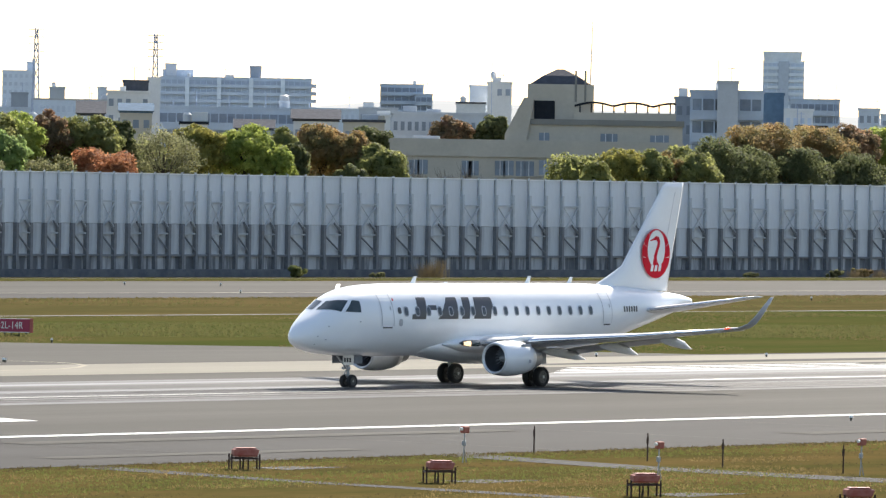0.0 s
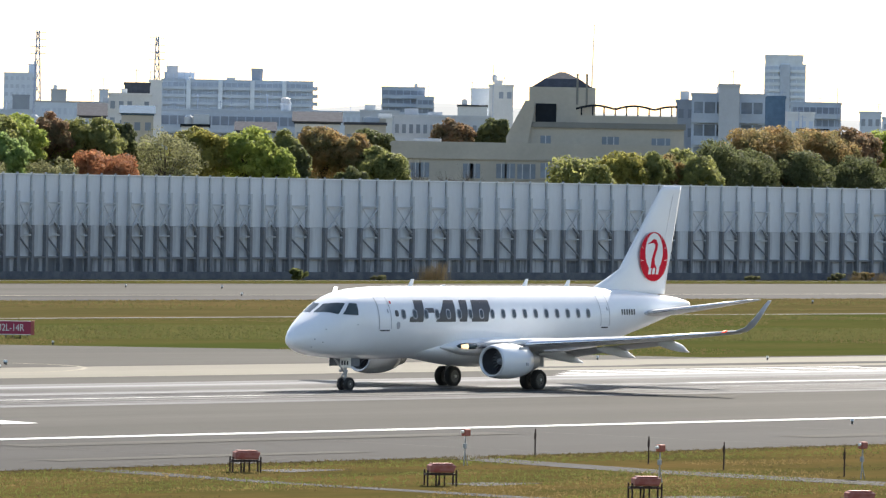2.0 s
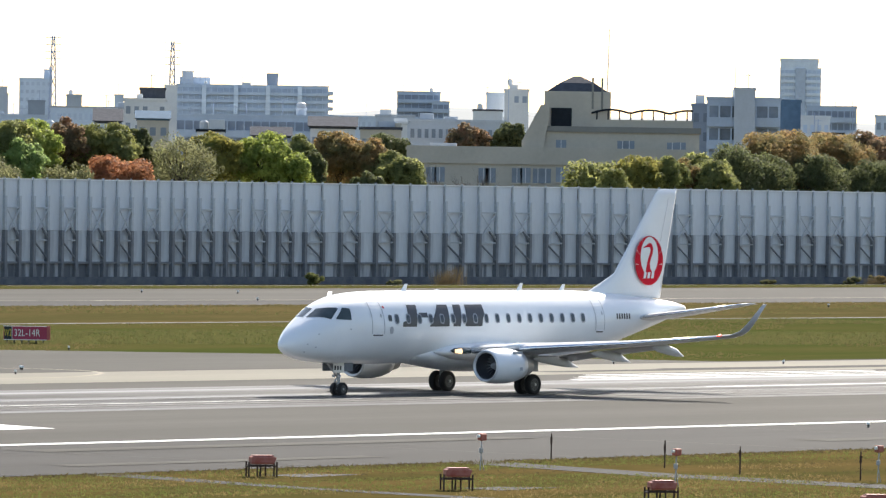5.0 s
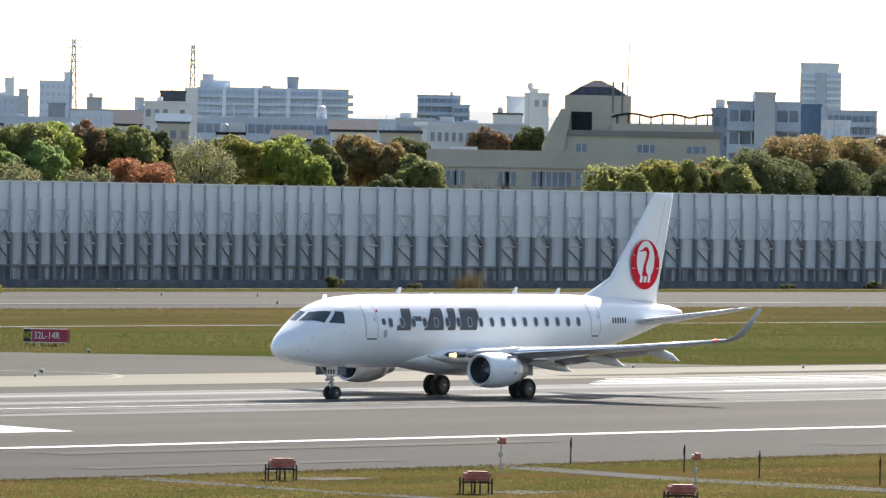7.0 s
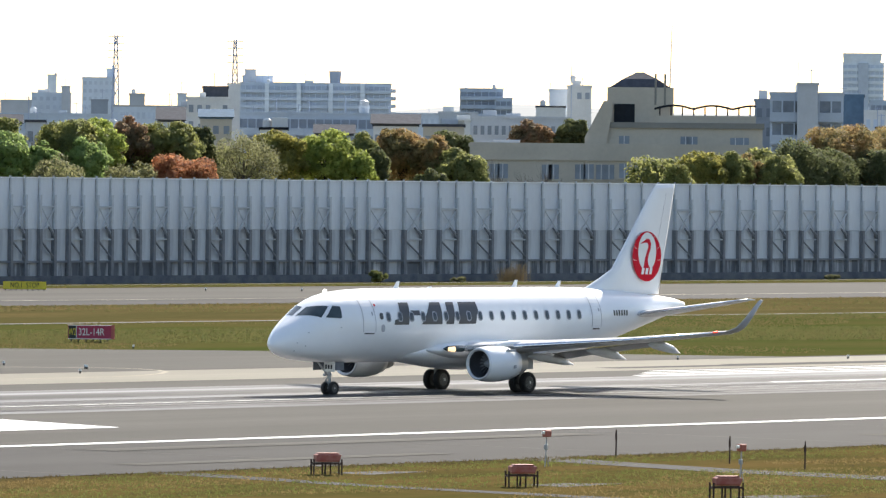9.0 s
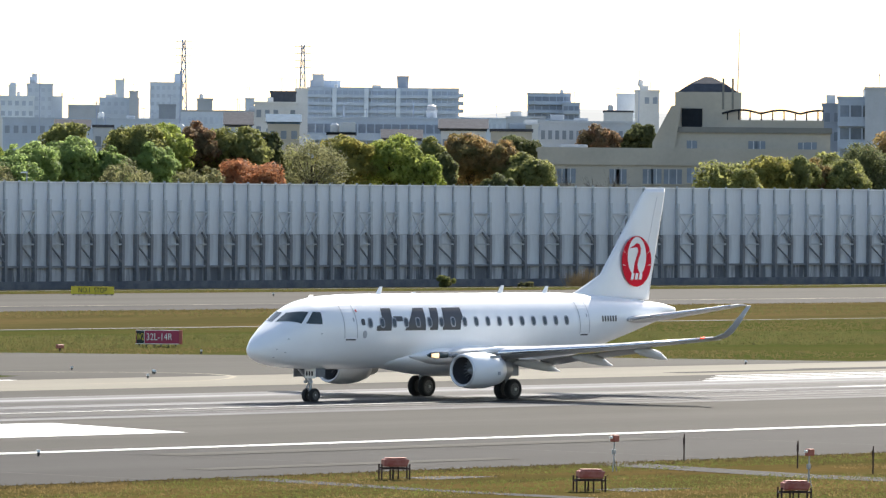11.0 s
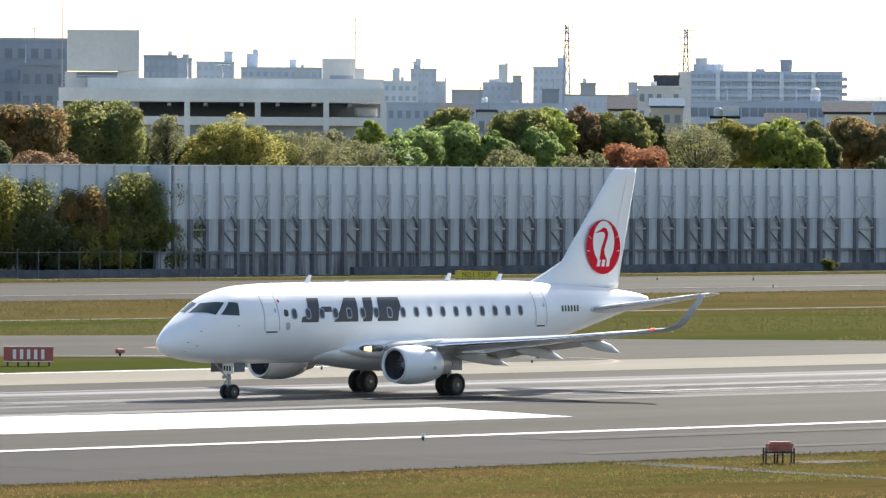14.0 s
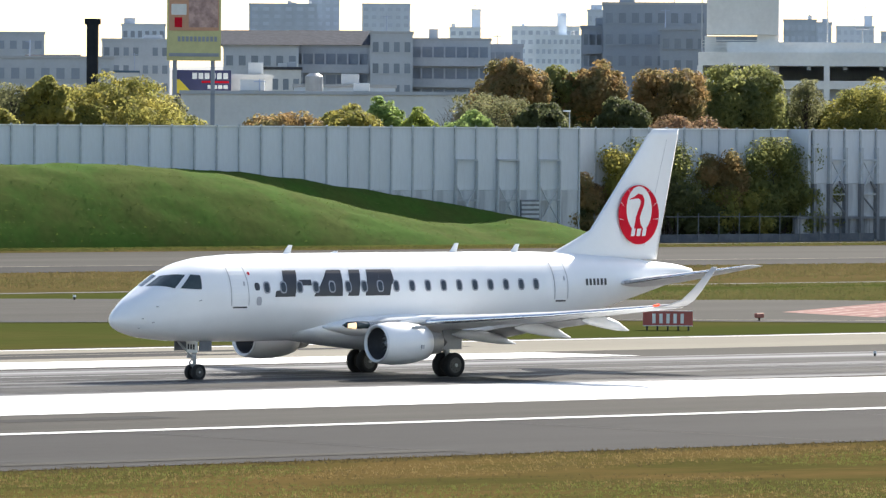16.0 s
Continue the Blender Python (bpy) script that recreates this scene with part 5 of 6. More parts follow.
def car_park():
    D = 725
    bl, el = 42.769, 0.673
    br, er = 45.470, 0.660
    bc = (bl + br) / 2
    x, y = spot(bc, D)
    root = tagged(new("car_park"), "white concrete multi-storey car park with open decks", "building")
    root.matrix_basis = pose(x, y, 0, 0, 0, -bc)
    def u(b):
        return D * math.tan(radians(b - bc))
    def zz(e):
        return height(e, D)
    w0, w1 = u(bl), u(br)
    z_par = zz(0.681)
    z_open1 = zz(0.522)
    z_open0 = zz(0.400)
    z_low = zz(0.330)
    deep = 40
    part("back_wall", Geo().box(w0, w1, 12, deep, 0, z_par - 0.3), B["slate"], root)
    part("parapet", Geo().box(w0, w1, -0.3, 12, z_open1, z_par - 0.6), B["bright"], root)
    part("parapet_rim", Geo().box(w0 + 3, w1, 1.5, 2.0, z_par - 0.6, z_par + 0.5), B["bright"], root)
    part("deck", Geo().box(w0, w1, -0.3, 12, z_low, z_open0), B["bright"], root)
    part("lower_wall", Geo().box(w0, w1, 1.0, 12, 0, z_low), B["grey"], root)
    for px_ in (42.784, 43.834, 44.420, 44.988, 45.462):
        part("column", Geo().box(u(px_) - 0.3, u(px_) + 0.3, -0.35, 0.5, 0, z_open1), B["bright"], root)
    for k in range(9):
        part("ceiling_beam", Geo().box(w0 + (w1 - w0) * k / 9, w0 + (w1 - w0) * k / 9 + 0.4, 0.4, 12, z_open1 - 0.4, z_open1), B["grey"], root)
    a, b = u(42.834), u(43.433)
    part("tower_sign_box", Geo().box(a, b, 1.5, 6, zz(0.778), zz(1.116), b=0.05), B["bright"], root, "blank white rooftop board")
    part("tower_shaft", Geo().box(u(43.252), b, 2, 7, 0, zz(0.780)), B["bright"], root)
    part("plant_room", Geo().box(w0 + 0.6, u(43.252), 2.5, 8, z_open1, zz(0.768)), B["bright"], root)
    lou = part("louvre", Geo().box(a + 1, u(43.252), 2.3, 2.5, zz(0.721), zz(0.763)), B["slate"], root)
    for k in range(3):
        z = zz(0.674) + 0.35 * k
        part("rail", Geo().box(a - 0.4, u(43.252), 1.8, 1.9, z, z + 0.08), B["bright"], root)
    p0, p1, p2 = u(44.958), u(45.230), u(45.310)
    ph = part("roof_house", Geo().box(p0, p1, 3, 8, zz(0.625), zz(0.892), b=0.04), B["bright"], root)
    part("roof_house", Geo().box(p1, p2, 3.6, 8, zz(0.625), zz(0.813)), B["grey"], root)
    part("door_recess", Geo().box(p0 + 0.8, p1 - 0.2, 2.9, 3.0, zz(0.648), zz(0.751)), B["grey"], ph)
    for bb, e0 in ((45.232, 1.258), (43.836, 1.120), (42.790, 1.385)):
        part("mast", Geo().tube((u(bb), 4, z_par - 1), (u(bb), 4, zz(e0)), 0.07, 0.04, 6), B["grey"], root)
    lb, le_ = 44.128, 0.840
    lm = part("lamp_mast", Geo().tube((u(lb), 5, z_par - 1.5), (u(lb), 5, zz(le_)), 0.09, 0.07, 6), B["slate"], root)
    part("lamp_ring", Geo().tube((u(lb) - 0.7, 5, zz(le_)), (u(lb) + 0.7, 5, zz(le_)), 0.12, n=6), B["slate"], lm)
    part("lamp_bracket", Geo().tube((u(lb) - 0.5, 5, zz(le_) - 1.9), (u(lb) + 0.5, 5, zz(le_) - 1.9), 0.07, n=6), B["slate"], lm)
    car = part("parked_vehicle", Geo().box(u(45.232), u(45.419), 2, 4, z_open0, z_open0 + 1.1, b=0.2), B["roof_white"], root, "white car parked on the deck")


def city():
    R_ = building
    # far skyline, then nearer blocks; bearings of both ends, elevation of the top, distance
    # the pale tones of these distant blocks hold painted haze
    slab, w, H = R_(48.009, 49.269, 0.797, 2600, 30, "pale", "long pale slab apartment block with balconies", 7, 26, "glass_hazed", "bands", name="apartment_block", storey=2.9)
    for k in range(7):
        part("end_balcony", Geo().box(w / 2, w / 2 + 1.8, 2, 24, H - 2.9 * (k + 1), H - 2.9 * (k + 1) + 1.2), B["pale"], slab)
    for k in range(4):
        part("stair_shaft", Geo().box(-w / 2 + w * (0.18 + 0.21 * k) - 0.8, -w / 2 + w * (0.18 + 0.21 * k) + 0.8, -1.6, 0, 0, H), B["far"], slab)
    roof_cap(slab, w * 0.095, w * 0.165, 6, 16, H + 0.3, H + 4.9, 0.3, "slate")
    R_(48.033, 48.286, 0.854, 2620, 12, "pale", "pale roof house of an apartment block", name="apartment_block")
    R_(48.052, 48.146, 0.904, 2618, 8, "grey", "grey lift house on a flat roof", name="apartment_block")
    R_(46.705, 46.976, 0.825, 2700, 30, "pale", "pale blue-grey distant office block", 5, 6, "glass_hazed", "grid", name="office_block")
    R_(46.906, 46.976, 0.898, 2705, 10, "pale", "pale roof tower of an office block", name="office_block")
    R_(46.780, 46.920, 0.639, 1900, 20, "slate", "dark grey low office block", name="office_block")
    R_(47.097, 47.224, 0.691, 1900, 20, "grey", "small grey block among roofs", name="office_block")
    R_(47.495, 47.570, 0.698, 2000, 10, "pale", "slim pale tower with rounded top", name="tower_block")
    R_(46.967, 47.691, 0.590, 1500, 30, "pale", "long pale low hall", 1, 16, "glass_hazed", roof="roof_white", name="hall")
    R_(47.411, 47.574, 0.575, 1350, 14, "white", "white house with small windows", 2, 3, "glass_hazed", name="house")
    R_(47.574, 47.926, 0.664, 1300, 20, "white", "white stepped apartment house", 3, 5, "glass", skip=0.4, name="apartment_house")
    R_(47.659, 47.940, 0.510, 1250, 14, "white", "white annex with a row of windows", 1, 6, "glass", name="apartment_house")
    R_(47.705, 47.916, 0.754, 1320, 16, "roof", "dark roof plant screen on a white house", name="roof_plant")
    R_(47.911, 48.014, 0.780, 1360, 12, "white", "plain white rendered stair tower", name="stair_tower")
    R_(47.940, 49.486, 0.545, 1400, 30, "blue", "long blue-grey industrial building", 2, 22, "slate", "bands", name="factory", storey=3.6)
    x, y = spot(49.045, 1410)
    zt = height(0.668, 1410)
    wt = thing("water_tower", Geo().tube((0, 0, 0), (0, 0, zt - 1.6), 1.05, n=20).tube((0, 0, zt - 1.6), (0, 0, zt - 1.2), 1.05, 1.25, 20), B["grey"], "round grey water tower rising over a flat roof", "water tower")
    wt.matrix_basis = pose(x, y, 0)
    part("tank", Geo().tube((0, 0, zt - 1.2), (0, 0, zt - 0.3), 0.95, n=16).tube((0, 0, zt - 0.3), (0, 0, zt), 0.95, 0.35, 16), B["roof_white"], wt, "white round tank")
    R_(49.120, 49.683, 0.552, 1700, 30, "pale", "pale low factory roof", 1, 12, "glass_hazed", name="factory")
    R_(49.838, 50.199, 0.765, 2300, 30, "blue", "rounded blue-grey apartment tower with balconies", 8, 6, "slate", "bands", name="apartment_tower", storey=2.9)
    R_(50.128, 50.274, 0.688, 2290, 24, "blue", "stepped wing of an apartment tower", 6, 3, "slate", "bands", name="apartment_tower", storey=2.9)
    R_(49.664, 49.988, 0.564, 1500, 20, "grey", "grey low block with roof plant", 1, 5, "slate", name="office_block")
    R_(49.941, 50.762, 0.526, 1100, 20, "grey", "long grey flat-roofed house", 2, 14, "glass", name="low_block")
    R_(49.730, 49.927, 0.499, 1080, 12, "white", "small white rendered house", name="house")
    R_(50.471, 50.715, 0.620, 1450, 16, "white", "white low block with a dark eave", roof="roof", name="low_block")
    R_(50.579, 50.743, 0.762, 1500, 16, "pale", "pale side wing of a white tower", name="stair_tower")
    R_(50.729, 50.931, 0.793, 1480, 16, "white", "plain white tower block", 1, 3, "slate", skip=0.3, name="stair_tower")
    R_(50.771, 50.841, 0.830, 1485, 8, "white", "white lift house on tower", name="stair_tower")
    R_(52.412, 53.021, 0.750, 1100, 24, "blue", "blue-grey office building with wide windows", 4, 6, "glass", "bands", name="office_block", storey=3.6)
    R_(52.637, 52.810, 0.829, 1095, 8, "grey", "grey roof house with a dark door", name="roof_house")
    R_(52.285, 52.445, 0.692, 1120, 14, "slate", "narrow slate grey rendered block", 3, 2, "glass", name="office_block")
    R_(52.992, 53.189, 0.737, 1130, 14, "roof_blue", "dark blue sloped metal roof", name="roof_house")
    R_(52.964, 53.432, 0.608, 1150, 14, "white", "white low hall behind trees", 1, 8, "glass_hazed", name="hall")
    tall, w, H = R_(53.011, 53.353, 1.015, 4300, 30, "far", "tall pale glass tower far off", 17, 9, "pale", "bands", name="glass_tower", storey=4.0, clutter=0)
    part("corner_shaft", Geo().box(-w * 0.12, w * 0.12, -1.6, 0, 0, H), B["glass_hazed"], tall)
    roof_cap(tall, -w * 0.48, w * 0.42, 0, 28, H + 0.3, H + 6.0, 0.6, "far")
    R_(53.236, 53.652, 0.696, 1700, 24, "blue", "blue-grey apartment block with balconies", 3, 8, "slate", "bands", name="apartment_block")
    R_(53.806, 53.984, 0.624, 1400, 14, "pale", "small pale rendered block", 2, 3, "slate", name="low_block")
    R_(53.993, 54.647, 0.582, 1500, 14, "pale", "low pale flat-roofed block", 2, 9, "slate", name="low_block")


def city_west():
    R_ = building
    R_(41.797, 41.984, 0.827, 1010, 20, "slate", "dark grey stepped apartment wing", 5, 3, "glass", "bands", name="apartment_block")
    R_(41.975, 42.840, 1.022, 1000, 26, "slate", "dark blue-grey apartment block with bright ledges", 7, 8, "glass", "grid", roof="roof_white", name="apartment_block")
    R_(42.452, 42.840, 0.813, 985, 10, "slate", "dark lower wing with windows", 4, 4, "glass", "grid", name="apartment_block")
    R_(41.414, 41.797, 0.760, 2200, 20, "far", "pale distant block in haze", 3, 8, "glass_hazed", name="far_block")
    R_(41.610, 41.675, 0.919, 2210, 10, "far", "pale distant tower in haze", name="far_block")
    R_(41.848, 41.989, 0.968, 1700, 12, "pale", "pale block behind dark apartments", 4, 3, "glass_hazed", name="far_block")
    R_(43.473, 43.745, 0.898, 1900, 20, "blue", "blue-grey office block in haze", 4, 5, "glass_hazed", name="far_block")
    R_(43.745, 43.871, 0.876, 1950, 20, "blue", "blue-grey narrow block in haze", 4, 2, "glass_hazed", name="far_block")
    R_(43.909, 44.223, 0.849, 2300, 20, "pale", "pale blue block in haze", 3, 6, "glass_hazed", name="far_block")
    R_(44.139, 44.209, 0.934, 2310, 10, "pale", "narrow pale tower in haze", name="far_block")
    R_(44.279, 44.974, 0.805, 2200, 20, "pale", "long pale row of apartments", 4, 12, "glass_hazed", name="far_block")
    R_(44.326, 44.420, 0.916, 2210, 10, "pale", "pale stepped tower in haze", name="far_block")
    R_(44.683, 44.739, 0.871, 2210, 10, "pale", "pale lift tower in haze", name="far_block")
    R_(45.461, 45.748, 0.698, 2100, 20, "far", "low pale flat-roofed block", 2, 5, "glass_hazed", name="far_block")
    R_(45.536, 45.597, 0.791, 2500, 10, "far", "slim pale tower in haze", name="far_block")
    R_(45.687, 45.902, 0.802, 2400, 20, "pale", "pale apartment tower with plant", 5, 4, "glass_hazed", name="far_block")
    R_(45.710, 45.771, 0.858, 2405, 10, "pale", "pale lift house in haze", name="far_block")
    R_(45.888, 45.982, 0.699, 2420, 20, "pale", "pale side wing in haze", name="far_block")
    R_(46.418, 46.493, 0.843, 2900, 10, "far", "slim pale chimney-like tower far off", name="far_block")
    R_(46.287, 46.615, 0.693, 2500, 20, "pale", "pale crowded blocks in haze", 2, 6, "glass_hazed", name="far_block")
    R_(46.535, 46.606, 0.750, 2490, 10, "grey", "narrow grey block in haze", name="far_block")
    R_(46.029, 46.287, 0.630, 2300, 20, "grey", "grey low blocks in haze", name="far_block")
    R_(45.490, 46.943, 0.513, 1300, 20, "blue", "long low blue-grey hall", 1, 20, "slate", name="hall")
    R_(38.828, 39.452, 0.648, 1000, 20, "grey", "grey apartment house with a pale gable roof", 4, 6, "glass", "grid", roof="roof_white", skip=0.2, gable=2.6, name="apartment_house")
    R_(39.391, 40.047, 0.652, 1010, 18, "grey", "grey apartment house with ledges", 4, 7, "slate", "bands", roof="roof_white", skip=0.2, gable=2.6, name="apartment_house")
    R_(40.047, 40.399, 0.768, 1000, 18, "grey", "grey tall apartment house", 5, 4, "glass", "grid", roof="roof_white", name="apartment_house")
    R_(40.376, 41.046, 0.715, 1010, 18, "grey", "grey apartment house with open stairs", 5, 7, "slate", "bands", roof="roof_white", skip=0.15, name="apartment_house")
    R_(41.009, 41.314, 0.671, 1050, 18, "slate", "dark terraced apartment house", 3, 4, "glass", "bands", name="apartment_house")
    R_(39.039, 39.602, 1.006, 2900, 30, "blue", "blue-grey high tower in haze", 7, 6, "glass_hazed", name="tower_block")
    R_(39.532, 39.789, 1.186, 2950, 30, "blue", "tall blue-grey tower in haze", 9, 4, "glass_hazed", name="tower_block")
    R_(39.977, 40.376, 1.011, 2700, 30, "pale", "pale tower block in haze", 6, 6, "glass_hazed", name="tower_block")
    R_(40.704, 40.962, 0.819, 2500, 20, "far", "pale distant block in haze", 3, 4, "glass_hazed", name="far_block")
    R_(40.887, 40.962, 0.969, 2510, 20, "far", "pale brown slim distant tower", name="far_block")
    R_(41.220, 41.783, 0.832, 2300, 20, "far", "pale white apartment group", 4, 9, "glass_hazed", name="far_block")
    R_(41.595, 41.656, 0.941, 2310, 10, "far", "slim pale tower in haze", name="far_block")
    R_(37.985, 38.346, 0.824, 1500, 14, "pale", "pale office block with windows", 3, 6, "slate", name="office_block")
    R_(37.822, 38.383, 0.697, 1200, 14, "grey", "grey low house with roof plant", 3, 7, "glass", skip=0.2, name="low_block")
    R_(36.420, 37.345, 0.747, 1200, 14, "grey", "grey low office with green panel", 2, 9, "slate", name="low_block")
    R_(36.420, 37.915, 0.542, 900, 30, "grey", "long low hall with a shining metal roof", 1, 12, "slate", roof="roof_white", name="hall")
    R_(38.477, 41.712, 0.259, 700, 12, "white", "long white low parapet of a raised road", roof="grey", name="raised_road")
    R_(38.852, 39.236, 0.395, 720, 8, "white", "white plain board on a roof", name="roof_board")
    x, y = spot(39.583, 760)
    zt = height(0.436, 760)
    wt = thing("water_tank", Geo().box(-0.7, 0.7, -0.7, 0.7, 0, zt - 2.0, b=0.04), B["beige"], "round white water tank on a beige stand", "water tank")
    wt.matrix_basis = pose(x, y, 0)
    part("tank", Geo().tube((0, 0, zt - 2.0), (0, 0, zt - 0.35), 0.98, n=18).tube((0, 0, zt - 0.35), (0, 0, zt), 0.98, 0.5, 18), B["roof_white"], wt, "white round tank")
    R_(39.414, 40.258, 0.320, 770, 12, "pale", "pale low house roofs", roof="roof_white", name="house")


def billboards():
    D = 660
    bl, e1 = 38.359, 1.224
    br, e0 = 38.808, 0.534
    bc = (bl + br) / 2
    x, y = spot(bc, D)
    root = tagged(new("billboard"), "tall yellow and orange advertising billboard on a frame", "billboard")
    root.matrix_basis = pose(x, y, 0, 0, 0, -bc)
    w = D * math.tan(radians(br - bl))
    z1, z0 = height(e1, D), height(e0, D)
    hh = z1 - z0
    ad_yellow = material("board_yellow", (0.62, 0.60, 0.30), 0.6, vary=0.1, scale=1.0)
    ad_orange = material("board_orange", (0.62, 0.34, 0.22), 0.6, vary=0.1, scale=1.0)
    ad_pink = material("board_pink", (0.62, 0.42, 0.38), 0.6, vary=0.25, scale=0.9, second=(0.35, 0.22, 0.2))
    ad_navy = material("board_navy", (0.035, 0.04, 0.12), 0.5, vary=0.1, scale=1.0)
    part("board", Geo().box(-w / 2, w / 2, 0, 0.6, z0, z1, b=0.03), ad_yellow, root)
    part("picture_panel", Geo().box(-w * 0.46, w * 0.46, -0.04, 0, z0 + hh * 0.36, z1 - 0.2), ad_orange, root)
    part("picture_panel", Geo().box(-w * 0.1, w * 0.44, -0.07, -0.04, z0 + hh * 0.40, z0 + hh * 0.82), ad_pink, root)
    part("picture_panel", Geo().box(-w * 0.42, -w * 0.14, -0.07, -0.04, z0 + hh * 0.55, z0 + hh * 0.68), M["white"], root)
    part("picture_panel", Geo().box(-w * 0.36, -w * 0.22, -0.07, -0.04, z0 + hh * 0.40, z0 + hh * 0.52), M["logo_red"], root)
    for k in range(10):
        part("text_bar", Geo().box(-w * 0.3 + w * 0.075 * k, -w * 0.3 + w * 0.075 * k + w * 0.05, -0.05, 0, z0 + hh * 0.23, z0 + hh * 0.29), B["slate"], root)
    part("text_bar", Geo().box(-w * 0.46, w * 0.46, -0.05, 0, z0 + hh * 0.05, z0 + hh * 0.09), B["slate"], root)
    for sx in (-0.35, 0.35):
        part("support", Geo().box(w * sx - 0.2, w * sx + 0.2, 0.1, 0.5, 0, z0), B["slate"], root)
    bl, e1 = 38.406, 0.456
    br, e0 = 38.894, 0.262
    bc = (bl + br) / 2
    D = 718
    x, y = spot(bc, D)
    s = tagged(new("shop_sign"), "navy blue shop sign with white bars and a yellow corner", "sign")
    s.matrix_basis = pose(x, y, 0, 0, 0, -bc)
    w, z1, z0 = D * math.tan(radians(br - bl)), height(e1, D), height(e0, D)
    part("board", Geo().box(-w / 2, w / 2, 0, 0.5, 0, z1, b=0.03), ad_navy, s)
    for k in range(6):
        part("text_bar", Geo().box(-w * 0.16 + w * 0.105 * k, -w * 0.16 + w * 0.105 * k + w * 0.08, -0.05, 0, z0 + (z1 - z0) * 0.62, z0 + (z1 - z0) * 0.88), M["white"], s)
    part("text_bar", Geo().box(0, w * 0.46, -0.05, 0, z0 + (z1 - z0) * 0.45, z0 + (z1 - z0) * 0.54), M["logo_red"], s)
    for k in range(4):
        part("text_bar", Geo().box(w * 0.1 + w * 0.09 * k, w * 0.1 + w * 0.09 * k + w * 0.07, -0.05, 0, z0 + (z1 - z0) * 0.2, z0 + (z1 - z0) * 0.36), M["white"], s)
    part("corner_panel", Geo().face([(-w / 2, -0.05, z0), (-w * 0.15, -0.05, z0), (-w * 0.38, -0.05, z0 + (z1 - z0) * 0.6), (-w / 2, -0.05, z0 + (z1 - z0) * 0.6)]), M["sign_yellow"], s)
    # dark steel column
    b, e = 37.744, 0.863
    D = 640
    x, y = spot(b, D)
    c = thing("steel_column", Geo().tube((0, 0, 0), (0, 0, height(e, D)), 0.55, n=10), B["shade"], "thick dark steel column with a bracket on top", "column")
    c.matrix_basis = pose(x, y, 0, 0, 0, -b)
    part("bracket", Geo().box(-0.75, 0.75, -0.3, 0.3, height(e, D) - 0.4, height(e, D) + 0.15, b=0.05), B["shade"], c)


def hills():
    g = Geo()
    n = 160
    ring = []
    for i in range(n + 1):
        b = radians(20 + 55 * i / n)
        d = 4700
        hgt = 52 + 13 * noise.noise((i * 0.05, 2.0, 0)) + 5 * noise.noise((i * 0.21, 5.0, 0))
        ring.append((d * math.sin(b), d * math.cos(b), hgt))
    for i in range(n):
        a, c = ring[i], ring[i + 1]
        g.face([(a[0], a[1], -1), (c[0], c[1], -1), c, a])
        g.face([a, c, (c[0] * 1.012, c[1] * 1.012, c[2] * 1.05), (a[0] * 1.012, a[1] * 1.012, a[2] * 1.05)])
    # haze on the hills is painted as emission over a near-black base
    hz = glowing("far_hills_haze", (0.93, 0.965, 1.0), 0.46)
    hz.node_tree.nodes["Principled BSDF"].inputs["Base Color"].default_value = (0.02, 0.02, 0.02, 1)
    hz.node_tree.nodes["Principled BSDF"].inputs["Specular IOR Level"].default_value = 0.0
    thing("backdrop_hills", g, hz, "pale far-off hills with haze painted as a glow", "hills", kind="structure")


beige_block()
pylon(46.982, 1.184, 0, 2500, "red and white lattice power pylon far off")
pylon(47.970, 1.155, 0, 2500, "red and white lattice power pylon far off")
car_park()
city()
city_west()
low_roofs()
billboards()
hills()
for bb, ee in ((50.763, 0.965), (52.642, 1.020), (53.619, 0.830), (45.792, 0.896)):
    x, y = spot(bb, 1100)
    am = thing("antenna_mast", Geo().tube((0, 0, 0), (0, 0, height(ee, 1100)), 0.09, 0.05, 6), B["steel"], "thin steel antenna mast on a roof", "mast", "antenna masts")
    am.matrix_basis = pose(x, y, 0)


# ---- shrubs and fence in the wall's recess ----
def shrub(x, y, w, h, leaves, label, seed, n=3200, name="shrub", z0=0.0):
    rng = np.random.default_rng(seed)
    root = tagged(new(name), label, "shrub")
    root.matrix_basis = pose(x, y, z0)
    wood = Geo()
    k = 18
    c = np.stack([rng.uniform(-0.42, 0.42, k) * w, rng.uniform(-0.3, 0.3, k) * min(w, 2.0), h * rng.uniform(0.25, 0.88, k)], 1)
    for p in c[:8]:
        wood.tube((p[0] * 0.2, 0, 0), tuple(p), 0.07, 0.02, 5, False)
    part("stem", wood, BARK, root)
    i = rng.integers(0, k, n)
    d = rng.normal(size=(n, 3))
    d /= np.linalg.norm(d, axis=1)[:, None]
    r = min(w, h) * 0.2 * rng.uniform(0.4, 1.15, n)
    pos = c[i] + d * r[:, None]
    pos[:, 2] = np.clip(pos[:, 2], 0.1, h)
    t = np.cross(d, rng.normal(size=(n, 3)))
    t /= np.linalg.norm(t, axis=1)[:, None]
    b = np.cross(d + rng.normal(size=(n, 3)) * 0.4, t)
    s = 0.12 * rng.uniform(0.6, 1.4, n)[:, None]
    v = np.stack([pos - t * s, pos + b * s * 0.6, pos + t * s, pos - b * s * 0.6], 1).reshape(-1, 3)
    me = bpy.data.meshes.new("foliage")
    me.from_pydata(v.tolist(), [], np.arange(n * 4).reshape(-1, 4).tolist())
    me.materials.append(L[leaves])
    part("foliage", me, None, root)


